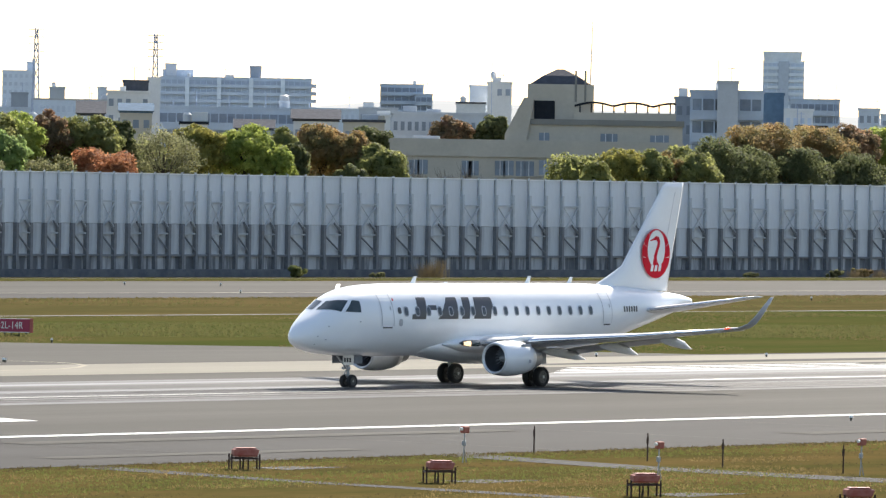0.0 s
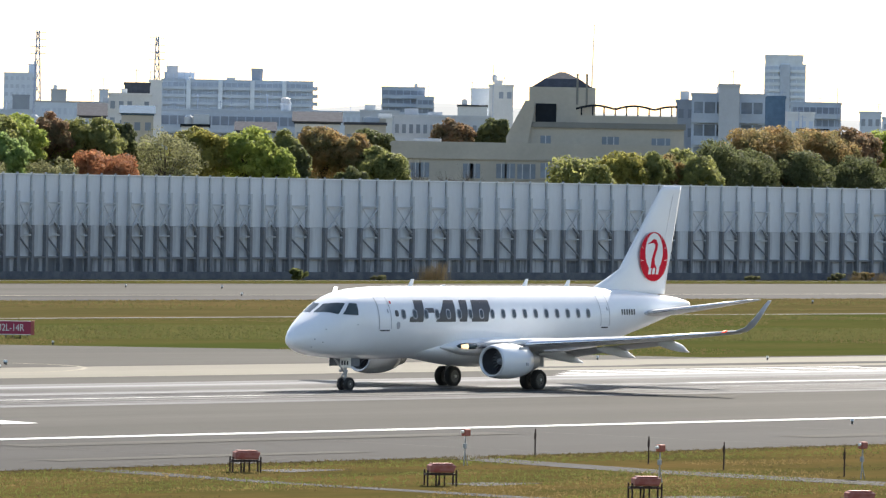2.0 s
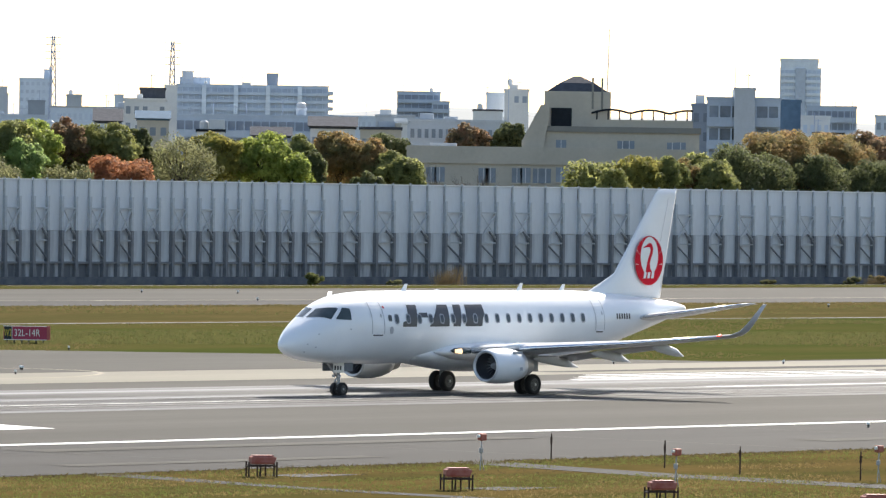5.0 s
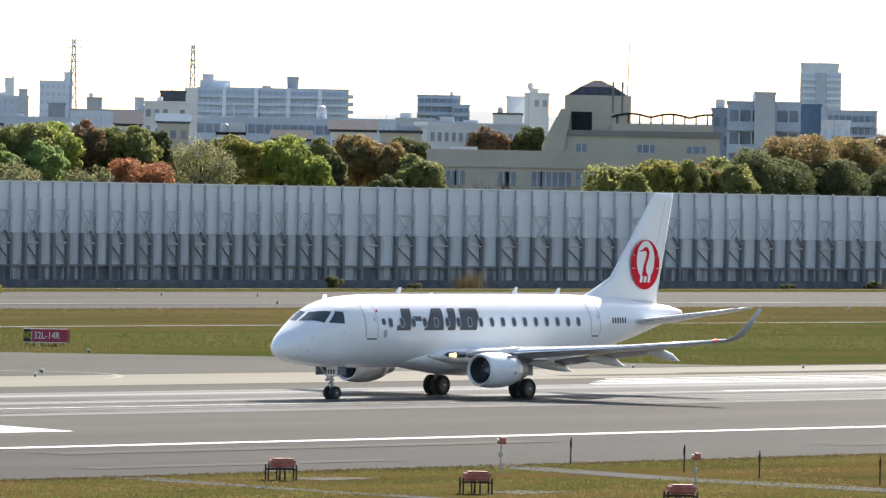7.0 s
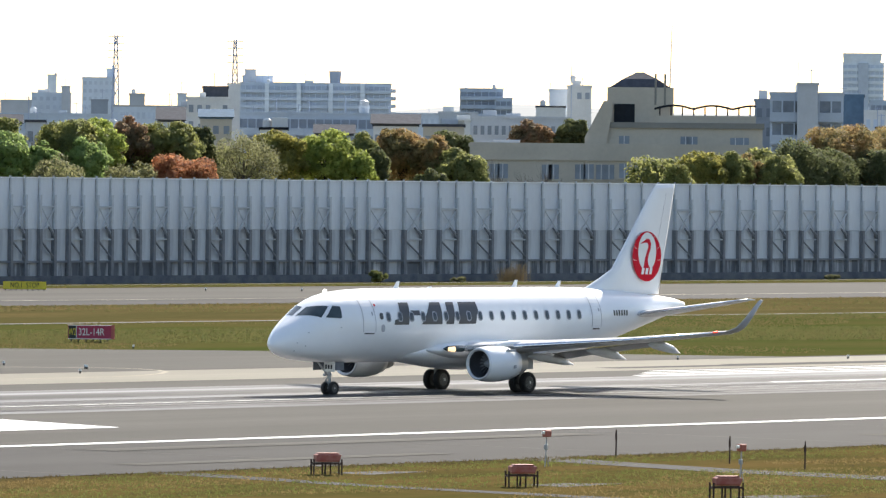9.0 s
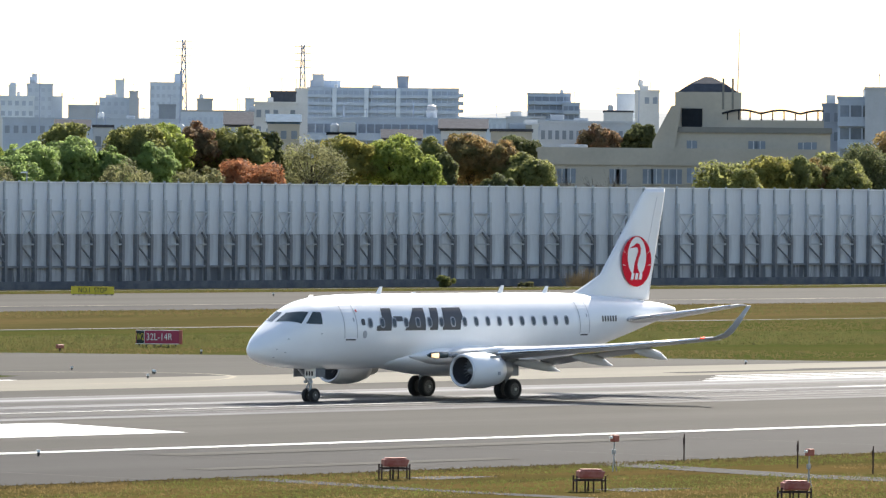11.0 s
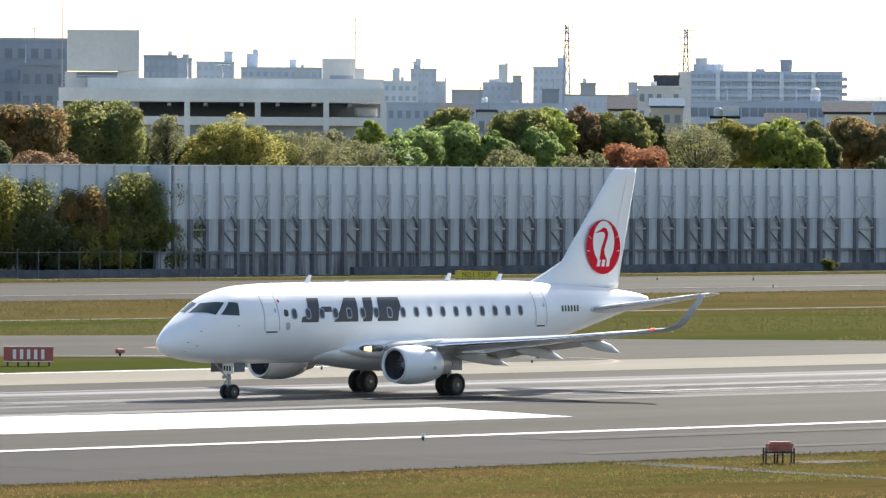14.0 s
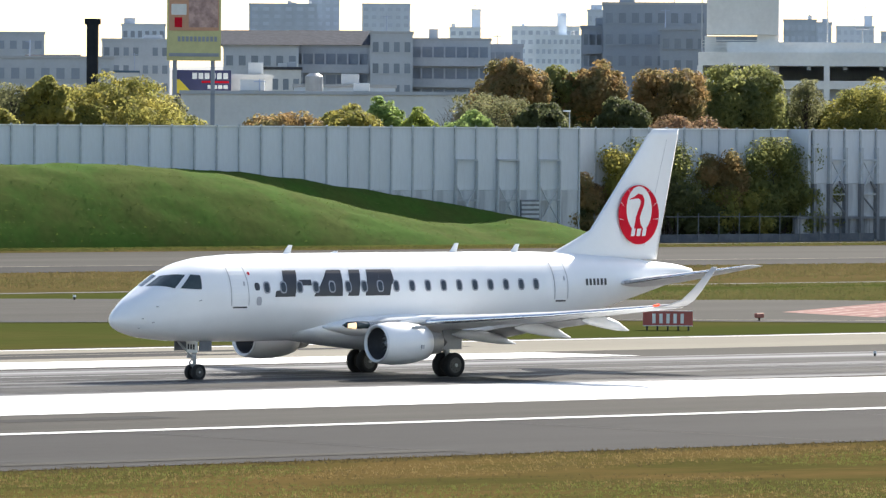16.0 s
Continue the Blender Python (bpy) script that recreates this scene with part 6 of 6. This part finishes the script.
def recess_growth():
    sx = 388.7
    rows = ((1.2, 3.4, 6.0, "brown", "rusty brown shrub against the wall"), (1.0, 3.0, 3.6, "dark", "dark green shrub against the wall"), (4.0, 3.0, 5.0, "maroon", "dark red-brown shrub at the fence"),
            (6.4, 4.4, 8.8, "gold", "yellow-green climbing shrub on the wall"), (7.5, 4.0, 4.6, "dark", "dark green dense shrub"), (11.5, 6.4, 9.0, "olive", "pale olive leafy shrub on the wall"), (12.5, 5.5, 5.4, "dark", "dense dark green shrub by the fence"),
            (17.8, 3.6, 8.2, "brown", "tall rusty pointed shrub"), (20.6, 4.0, 7.6, "olive", "olive leafy shrub against the wall"), (19.5, 5.0, 4.8, "gold", "yellow-green spreading shrub"), (25.0, 5.6, 9.0, "olive", "pale olive climbing shrub"),
            (25.5, 5.0, 5.6, "olive", "olive spreading shrub"), (28.0, 4.4, 5.0, "olive", "pale thin shrub by the wall"), (30.5, 3.0, 3.4, "brown", "rusty low shrub at the wall's foot"), (22.5, 6.0, 3.6, "dark", "dark dense shrub at the fence"), (15.0, 6.0, 3.6, "dark", "dark dense shrub at the fence"))
    for k, (dx, w, h, kind, label) in enumerate(rows):
        shrub(sx + dx, WALL_Y + 0.9 + 0.5 * (k % 3), w * 1.35, h, kind, label + " in the recess", 300 + k, 9000 if kind == "thin" else 13000)
    f = tagged(new("wire_fence"), "grey wire mesh fence before the shrubs", "fence", kind="structure")
    for i in range(14):
        part("fence_post", Geo().tube((sx + 1 + i * 2.4, WALL_Y - 0.9, 0), (sx + 1 + i * 2.4, WALL_Y - 0.9, 2.5), 0.04, n=6), M["post_dark"], f)
    part("top_rail", Geo().tube((sx + 1, WALL_Y - 0.9, 2.2), (sx + 33, WALL_Y - 0.9, 2.2), 0.03, n=5), M["post_dark"], f)
    part("mesh_base", Geo().box(sx + 1, sx + 34, WALL_Y - 0.85, WALL_Y - 0.75, 0, 0.7), M["wall_foot"], f)
    # dry weeds along the wall's foot
    for k, (bx, w, h, kind, lb) in enumerate(((496.9, 1.5, 1.5, "olive", "small green bush at the foot of the wall"), (582.8, 2.4, 1.0, "thin", "dry low weeds at the foot of the wall"), (587.8, 2.6, 1.2, "brown", "dry brown weeds at the foot of the wall"), (568.6, 1.8, 0.7, "thin", "dry low weeds at the foot of the wall"), (509.0, 2.0, 0.7, "thin", "dry low weeds at the foot of the wall"))):
        shrub(bx, 429.2, w, h * 0.8, kind, lb, 400 + k, 2600)
    reed = leaf("dry_reed", (0.33, 0.26, 0.15), (0.24, 0.19, 0.11))
    rng = np.random.default_rng(31)
    for x0, h0 in ((515.6, 1.5), (517.4, 1.9), (586.0, 0.9), (590.5, 1.0)):
        n = 170
        p = np.stack([rng.normal(0, 0.6, n), rng.normal(0, 0.3, n), np.zeros(n)], 1)
        tip = p + np.stack([rng.normal(0, 0.35, n), rng.normal(0, 0.2, n), h0 * rng.uniform(0.5, 1.0, n)], 1)
        w_ = np.array([0.03, 0.01, 0])
        me = bpy.data.meshes.new("dry_reeds")
        me.from_pydata(np.stack([p - w_, p + w_, tip + w_ * 0.5, tip - w_ * 0.5], 1).reshape(-1, 3).tolist(), [], np.arange(n * 4).reshape(-1, 4).tolist())
        me.materials.append(reed)
        rd = tagged(new("dry_reeds", me), "clump of dry straw-coloured reeds at the wall's foot", "reeds", "dry reeds at the wall")
        rd.matrix_basis = pose(x0, 428.9, 0.06)


# ---- airfield equipment ----
def light_unit(x, y, name="approach_light_box", turn=0.0):
    """Slope indicator box on a rusty frame."""
    u = tagged(new(name), "faded red metal light housing on a rusty frame", "light unit", "light housings beside the runway")
    u.matrix_basis = Matrix.LocRotScale((x, y, 0), Euler((0, 0, radians(turn))), (0.69, 0.69, 0.72))
    g = Geo()
    lo = [(-0.52, -0.36, 0.62), (0.52, -0.36, 0.62), (0.52, 0.36, 0.62), (-0.52, 0.36, 0.62)]
    mid = [(-0.56, -0.4, 0.70), (0.58, -0.4, 0.70), (0.58, 0.4, 0.70), (-0.56, 0.4, 0.70)]
    up = [(-0.56, -0.38, 0.93), (0.66, -0.38, 0.93), (0.66, 0.38, 0.93), (-0.56, 0.38, 0.93)]
    top = [(-0.42, -0.28, 1.0), (0.52, -0.28, 1.0), (0.52, 0.28, 1.0), (-0.42, 0.28, 1.0)]
    g.loft([lo, mid, up, top])
    h = part("housing", g, M["box_red"], u, "faded red housing")
    part("lid", Geo().box(-0.44, 0.54, -0.3, 0.3, 1.0, 1.03, b=0.01), M["box_red"], h)
    for yy in (-0.36, 0.36):
        part("rail", Geo().box(-0.72, 0.72, yy - 0.03, yy + 0.03, 0.5, 0.58), M["rust"], u)
    for xx in (-0.68, 0.68):
        part("cross_rail", Geo().box(xx - 0.03, xx + 0.03, -0.4, 0.4, 0.48, 0.54), M["rust"], u)
        for yy in (-0.36, 0.36):
            part("leg", Geo().box(xx - 0.035, xx + 0.035, yy - 0.035, yy + 0.035, 0, 0.74), M["rust"], u)
    for xx in (-0.2, -0.05, 0.2):
        part("inner_leg", Geo().tube((xx, 0, 0), (xx, 0, 0.64), 0.04, n=6), M["rust"], u)
    part("cable", Geo().tube((-0.1, 0.1, 0), (0.0, 0.1, 0.6), 0.02, n=5), M["black"], u)
    return u


def flood_lamp(x, y, h=1.15):
    u = tagged(new("guard_light"), "red lamp head on a thin crooked metal pole", "lamp", "red lamps beside the runway")
    u.matrix_basis = pose(x, y, 0)
    part("pole", Geo().tube((0, 0, 0.45), (0.02, 0, h - 0.1), 0.025, n=6), M["galvanised"], u)
    part("leg", Geo().tube((-0.06, 0, 0), (0, 0, 0.5), 0.02, n=5), M["galvanised"], u)
    part("leg", Geo().tube((0.16, 0, 0), (0, 0, 0.5), 0.02, n=5), M["galvanised"], u)
    part("junction_box", Geo().box(-0.07, 0.05, -0.05, 0.05, h - 0.55, h - 0.38, b=0.01), M["galvanised"], u)
    hd_ = part("head", Geo().box(-0.12, 0.19, -0.1, 0.1, h - 0.12, h + 0.12, b=0.03), M["box_red"], u, "red lamp housing")
    part("lens", Geo().tube((-0.2, 0, h + 0.03), (-0.11, 0, h + 0.03), 0.05, 0.06, 10), M["white"], hd_)


def stake(x, y, h=0.98):
    s = thing("marker_stake", Geo().tube((0, 0, 0), (0.01, 0, h), 0.03, 0.025, 6), M["rust"], "thin rusty iron marker stake in the grass", "stake", "iron stakes in the grass")
    part("plate", Geo().box(-0.04, 0.04, -0.02, 0.02, h * 0.62, h * 0.86), M["rust"], s)
    s.matrix_basis = pose(x, y, 0)


def edge_light(x, y, k=1.0):
    e = tagged(new("edge_light"), "small white runway edge light on a dark stem", "light", "runway edge lights")
    e.matrix_basis = Matrix.LocRotScale((x, y, 0.0), None, (k * 0.72, k * 0.72, k * 0.8))
    part("base_plate", Geo().tube((0, 0, 0), (0, 0, 0.03), 0.14, n=12), M["black"], e)
    part("stem", Geo().tube((0, 0, 0.03), (0, 0, 0.2), 0.06, 0.07, 10), M["black"], e)
    part("globe", Geo().tube((0, 0, 0.2), (0, 0, 0.32), 0.11, 0.08, 12), M["white"], e)


def taxi_sign(name, x, y, w, h, mat, words, ink, label, bearing, lift=0.22, second=None, deep=0.25, end_red=False):
    s = tagged(new(name), label, "sign")
    s.matrix_basis = pose(x, y, 0, 0, 0, -bearing)
    b = part("panel", Geo().box(-w / 2, w / 2, 0, deep, lift, lift + h, b=0.02), M[mat], s)
    for (z0, z1) in ((lift, lift + 0.035), (lift + h - 0.035, lift + h)):
        part("frame", Geo().box(-w / 2, w / 2, -0.02, 0, z0, z1), M["black"] if mat == "sign_yellow" else M["white"], s)
    for k in range(int(w / 0.5) + 1):
        xx = -w / 2 + 0.2 + (w - 0.4) * k / max(1, int(w / 0.5))
        part("foot", Geo().box(xx - 0.04, xx + 0.04, 0.05, 0.15, 0, lift), M["black"], s)
    off = 0.0
    if second:
        part("second_panel", Geo().box(-w / 2 + 0.03, -w / 2 + w * 0.19, -0.012, 0, lift + 0.04, lift + h - 0.04), M["black"], s)
        text_part("lettering", second, h * 0.7, M["sign_yellow"], s, pose(-w / 2 + w * 0.1, -0.02, lift + h * 0.49, 90), squeeze=0.5)
        part("divider", Geo().box(-w / 2 + w * 0.19, -w / 2 + w * 0.2, -0.02, 0, lift, lift + h), M["white"], s)
        off = w * 0.08
    if words:
        text_part("lettering", words, h * (0.7 if second else 0.84), M[ink], s, pose(off - (0.1 if end_red else 0), -0.02, lift + h * 0.49, 90), squeeze=0.78)
    if end_red:
        part("end_cap", Geo().box(w / 2, w / 2 + 0.2, -0.01, deep, lift, lift + h), M["sign_pink"], s)
    return s


def equipment():
    for x, y in ((171.8, 150.6), (170.1, 140.8), (168.7, 131.4), (166.9, 121.9)):
        light_unit(x, y, turn=-38)
        pad = sheet("concrete_pad", [(x + 1.0, y - 1.0), (x + 4.6, y - 0.6), (x + 3.2, y + 0.9), (x + 1.2, y + 0.8)], 0.022, M["asphalt"], label="low grey pad beside a light housing")
    for x, y in ((183.0, 150.4), (178.7, 138.6), (187.6, 136.9)):
        flood_lamp(x, y)
    for x, y in ((191.8, 154.4), (190.3, 148.1), (188.6, 143.5), (188.5, 138.3)):
        stake(x, y)
    for x, y, k in ((230.7, 168.9, 1.0), (175.8, 170.9, 1.0), (310.5, 233.3, 1.0), (299.4, 236.7, 1.0), (288.8, 267.9, 1.0), (255.6, 240.3, 1.0), (256.9, 247.4, 1.0), (250.0, 235.5, 1.0), (256.1, 240.9, 1.0), (228.6, 268.7, 1.0), (425.7, 373.9, 1.2), (467.6, 346.7, 1.2), (443.8, 403.2, 1.2), (451.2, 398.6, 1.2), (347.6, 383.4, 1.2), (234.0, 303.8, 1.2), (232.8, 233.1, 1.0), (238.2, 236.2, 1.0), (207.3, 212.8, 1.0)):
        edge_light(x, y, k)
    taxi_sign("runway_sign", 297.6, 279.6, 2.55, 0.83, "sign_red", "32L-14R", "white", "red runway holding sign with white lettering on grass", 48, second="W2", end_red=True)
    taxi_sign("stop_sign", 427.8, 409.6, 3.7, 0.72, "sign_yellow", "NO.1  STOP", "black", "yellow information sign with black lettering by the taxiway", 46, lift=0.12)
    taxi_sign("exit_sign", 219.2, 251.5, 1.55, 0.8, "sign_yellow", "\u2190 W2", "black", "yellow direction sign with black lettering on grass", 41, end_red=True)
    r = taxi_sign("holding_sign", 225.3, 245.6, 2.4, 0.75, "sign_pink", "", "white", "red sign with pale upright bars on grass", 42)
    for k in range(5):
        part("text_bar", Geo().box(-0.75 + 0.34 * k, -0.75 + 0.34 * k + 0.16, -0.015, 0, 0.35, 0.82), M["white"], r)
    m = thing("marker_block", Geo().box(-0.28, 0.28, -0.1, 0.1, 0.18, 0.42, b=0.04), M["box_red"], "small red marker lamp on a short stem", "marker", "red marker lamps")
    part("stem", Geo().tube((0, 0, 0), (0, 0, 0.2), 0.06, n=8), M["rust"], m)
    m.matrix_basis = pose(240.4, 255.2, 0)
    copy_thing(m, pose(285.7, 276.1, 0))
    # street lamps rising behind the wall
    for b, e in ((45.692, 0.071), (41.704, 0.135)):
        d = 438 / math.cos(radians(b))
        x, y = spot(b, d)
        s = thing("street_lamp", Geo().tube((0, 0, 0), (0, 0, height(e, d)), 0.07, 0.05, 8), M["galvanised"], "grey steel street lamp behind the wall", "street lamp", "street lamps")
        s.matrix_basis = pose(x, y, 0, 0, 0, -b)
        part("lamp_head", Geo().box(-0.55, 0.1, -0.12, 0.12, height(e, d) - 0.06, height(e, d) + 0.08, b=0.03), M["white"], s)


def tufts(name, n, x0, x1, y0, y1, size, mat, label, seed, clump=0.0):
    """Grass blades in clumps, one joined mesh."""
    g = np.random.default_rng(seed)
    x, y = g.uniform(x0, x1, n), g.uniform(y0, y1, n)
    if clump:
        keep = np.array([noise.noise((a * clump * 0.4, b * clump, 7.0 + seed)) > 0.02 and not (y0 > 200 and on_exit(a, b)) for a, b in zip(x, y)])
        x, y = x[keep], y[keep]
    n = len(x)
    p = np.repeat(np.stack([x, y, np.full(n, 0.01)], 1), 4, 0) + np.concatenate([g.normal(size=(n * 4, 2)) * size * 0.45, np.zeros((n * 4, 1))], 1)
    k = len(p)
    a = g.uniform(0, 2 * np.pi, k)
    side = np.stack([np.cos(a), np.sin(a), np.zeros(k)], 1) * size * 0.16
    tip = np.concatenate([g.normal(size=(k, 2)) * size * 0.35, (size * g.uniform(0.5, 1.3, k))[:, None]], 1)
    v = np.stack([p - side, p + side, p + tip], 1).reshape(-1, 3)
    me = bpy.data.meshes.new(name)
    me.from_pydata(v.tolist(), [], np.arange(k * 3).reshape(-1, 3).tolist())
    me.materials.append(mat)
    tagged(new(name, me), label, "grass", kind="stuff")


def grass():
    gr = leaf("turf_green", (0.125, 0.135, 0.042), (0.095, 0.11, 0.032))
    st = leaf("turf_straw", (0.2, 0.15, 0.068), (0.145, 0.11, 0.048))
    rough = leaf("turf_rough", (0.062, 0.052, 0.026), (0.09, 0.070, 0.034))
    tufts("green_turf", 60000, 105, 235, 112, 154.5, 0.07, gr, "short green grass blades", 11, 0.12)
    tufts("straw_turf", 46000, 105, 235, 112, 154.5, 0.07, st, "dry straw-coloured grass blades", 12, 0.17)
    tufts("soil_turf", 26000, 105, 235, 112, 154.5, 0.06, rough, "dark withered patches in the near grass", 18, 0.3)
    tufts("edge_turf", 4200, 100, 260, 153.2, 155.1, 0.085, rough, "rough dry grass along the runway's edge", 13)
    tufts("bank_turf", 9000, 300, 388, 423.9, 424.6, 0.2, gr, "grass at the foot of the bank", 14)
    lush = leaf("turf_lush", (0.084, 0.096, 0.034), (0.110, 0.102, 0.042))
    hay = leaf("turf_hay", (0.140, 0.108, 0.052), (0.098, 0.090, 0.038))
    tufts("strip_turf", 52000, 250, 420, 262, 315, 0.15, lush, "fresh green grass of the strip beyond the runway", 21, 0.03)
    tufts("strip_straw", 30000, 250, 420, 239, 315, 0.12, hay, "dry straw patches in the strip beyond the runway", 22, 0.05)
    tufts("far_turf", 34000, 230, 500, 319, 360.5, 0.14, hay, "dry brown mown grass before the taxiway", 23, 0.02)
    tufts("far_green", 8000, 230, 500, 319, 360.5, 0.14, lush, "green tufts in the dry grass before the taxiway", 24, 0.045)
    g = np.random.default_rng(17)
    src = np.array(BANK)[g.integers(0, len(BANK), 4500)] + np.concatenate([g.uniform(-0.25, 0.25, (4500, 2)), np.zeros((4500, 1))], 1)
    a = g.uniform(0, 2 * np.pi, len(src))
    side = np.stack([np.cos(a), np.sin(a), np.zeros(len(src))], 1) * 0.05
    tip = np.concatenate([g.normal(size=(len(src), 2)) * 0.12, g.uniform(0.03, 0.1, (len(src), 1))], 1)
    v = np.stack([src - side, src + side, src + tip], 1).reshape(-1, 3)
    me = bpy.data.meshes.new("bank_grass")
    me.from_pydata(v.tolist(), [], np.arange(len(v)).reshape(-1, 3).tolist())
    me.materials.append(leaf("bank_green", (0.105, 0.155, 0.034), (0.085, 0.13, 0.028)))
    tagged(new("bank_grass", me), "tufted green grass on the bank", "grass", kind="stuff")
    tufts("verge_turf", 14000, 320, 620, 417.5, 426, 0.16, lush, "thin grass along the far kerb", 15)


recess_growth()
equipment()
grass()


# ---- movement ----
def motions():
    """The airliner rolls along the runway, slowly at first, then gathering speed."""
    ts, xs = [0, 0.5, 1, 1.5, 2, 2.5, 3, 3.5, 4, 6.5, 7, 7.5, 8, 8.5, 11, 11.5, 12, 12.5, 13, 13.5, 14, 14.5, 15, 15.5, 16], [238.78, 238.77, 238.72, 238.61, 238.50, 238.33, 238.14, 237.86, 237.61, 235.55, 235.03, 234.40, 233.69, 232.86, 225.85, 223.17, 219.66, 215.23, 209.99, 203.75, 196.80, 188.86, 180.85, 171.31, 160.86]
    def nose_x(t):
        return curve(t, ts, xs)
    y0 = 206.63
    rows = [(0.25 * i, pose(nose_x(0.25 * i), y0, 0)) for i in range(65)]
    walk(plane, rows)
    for hub, r in plane_wheels:
        at = hub.matrix_basis.translation.copy()
        spin = [(i / 30, Matrix.Translation(at) @ Matrix.Rotation((nose_x(i / 30) - xs[0]) / r, 4, "Y")) for i in range(481)]
        walk(hub, spin)


motions()
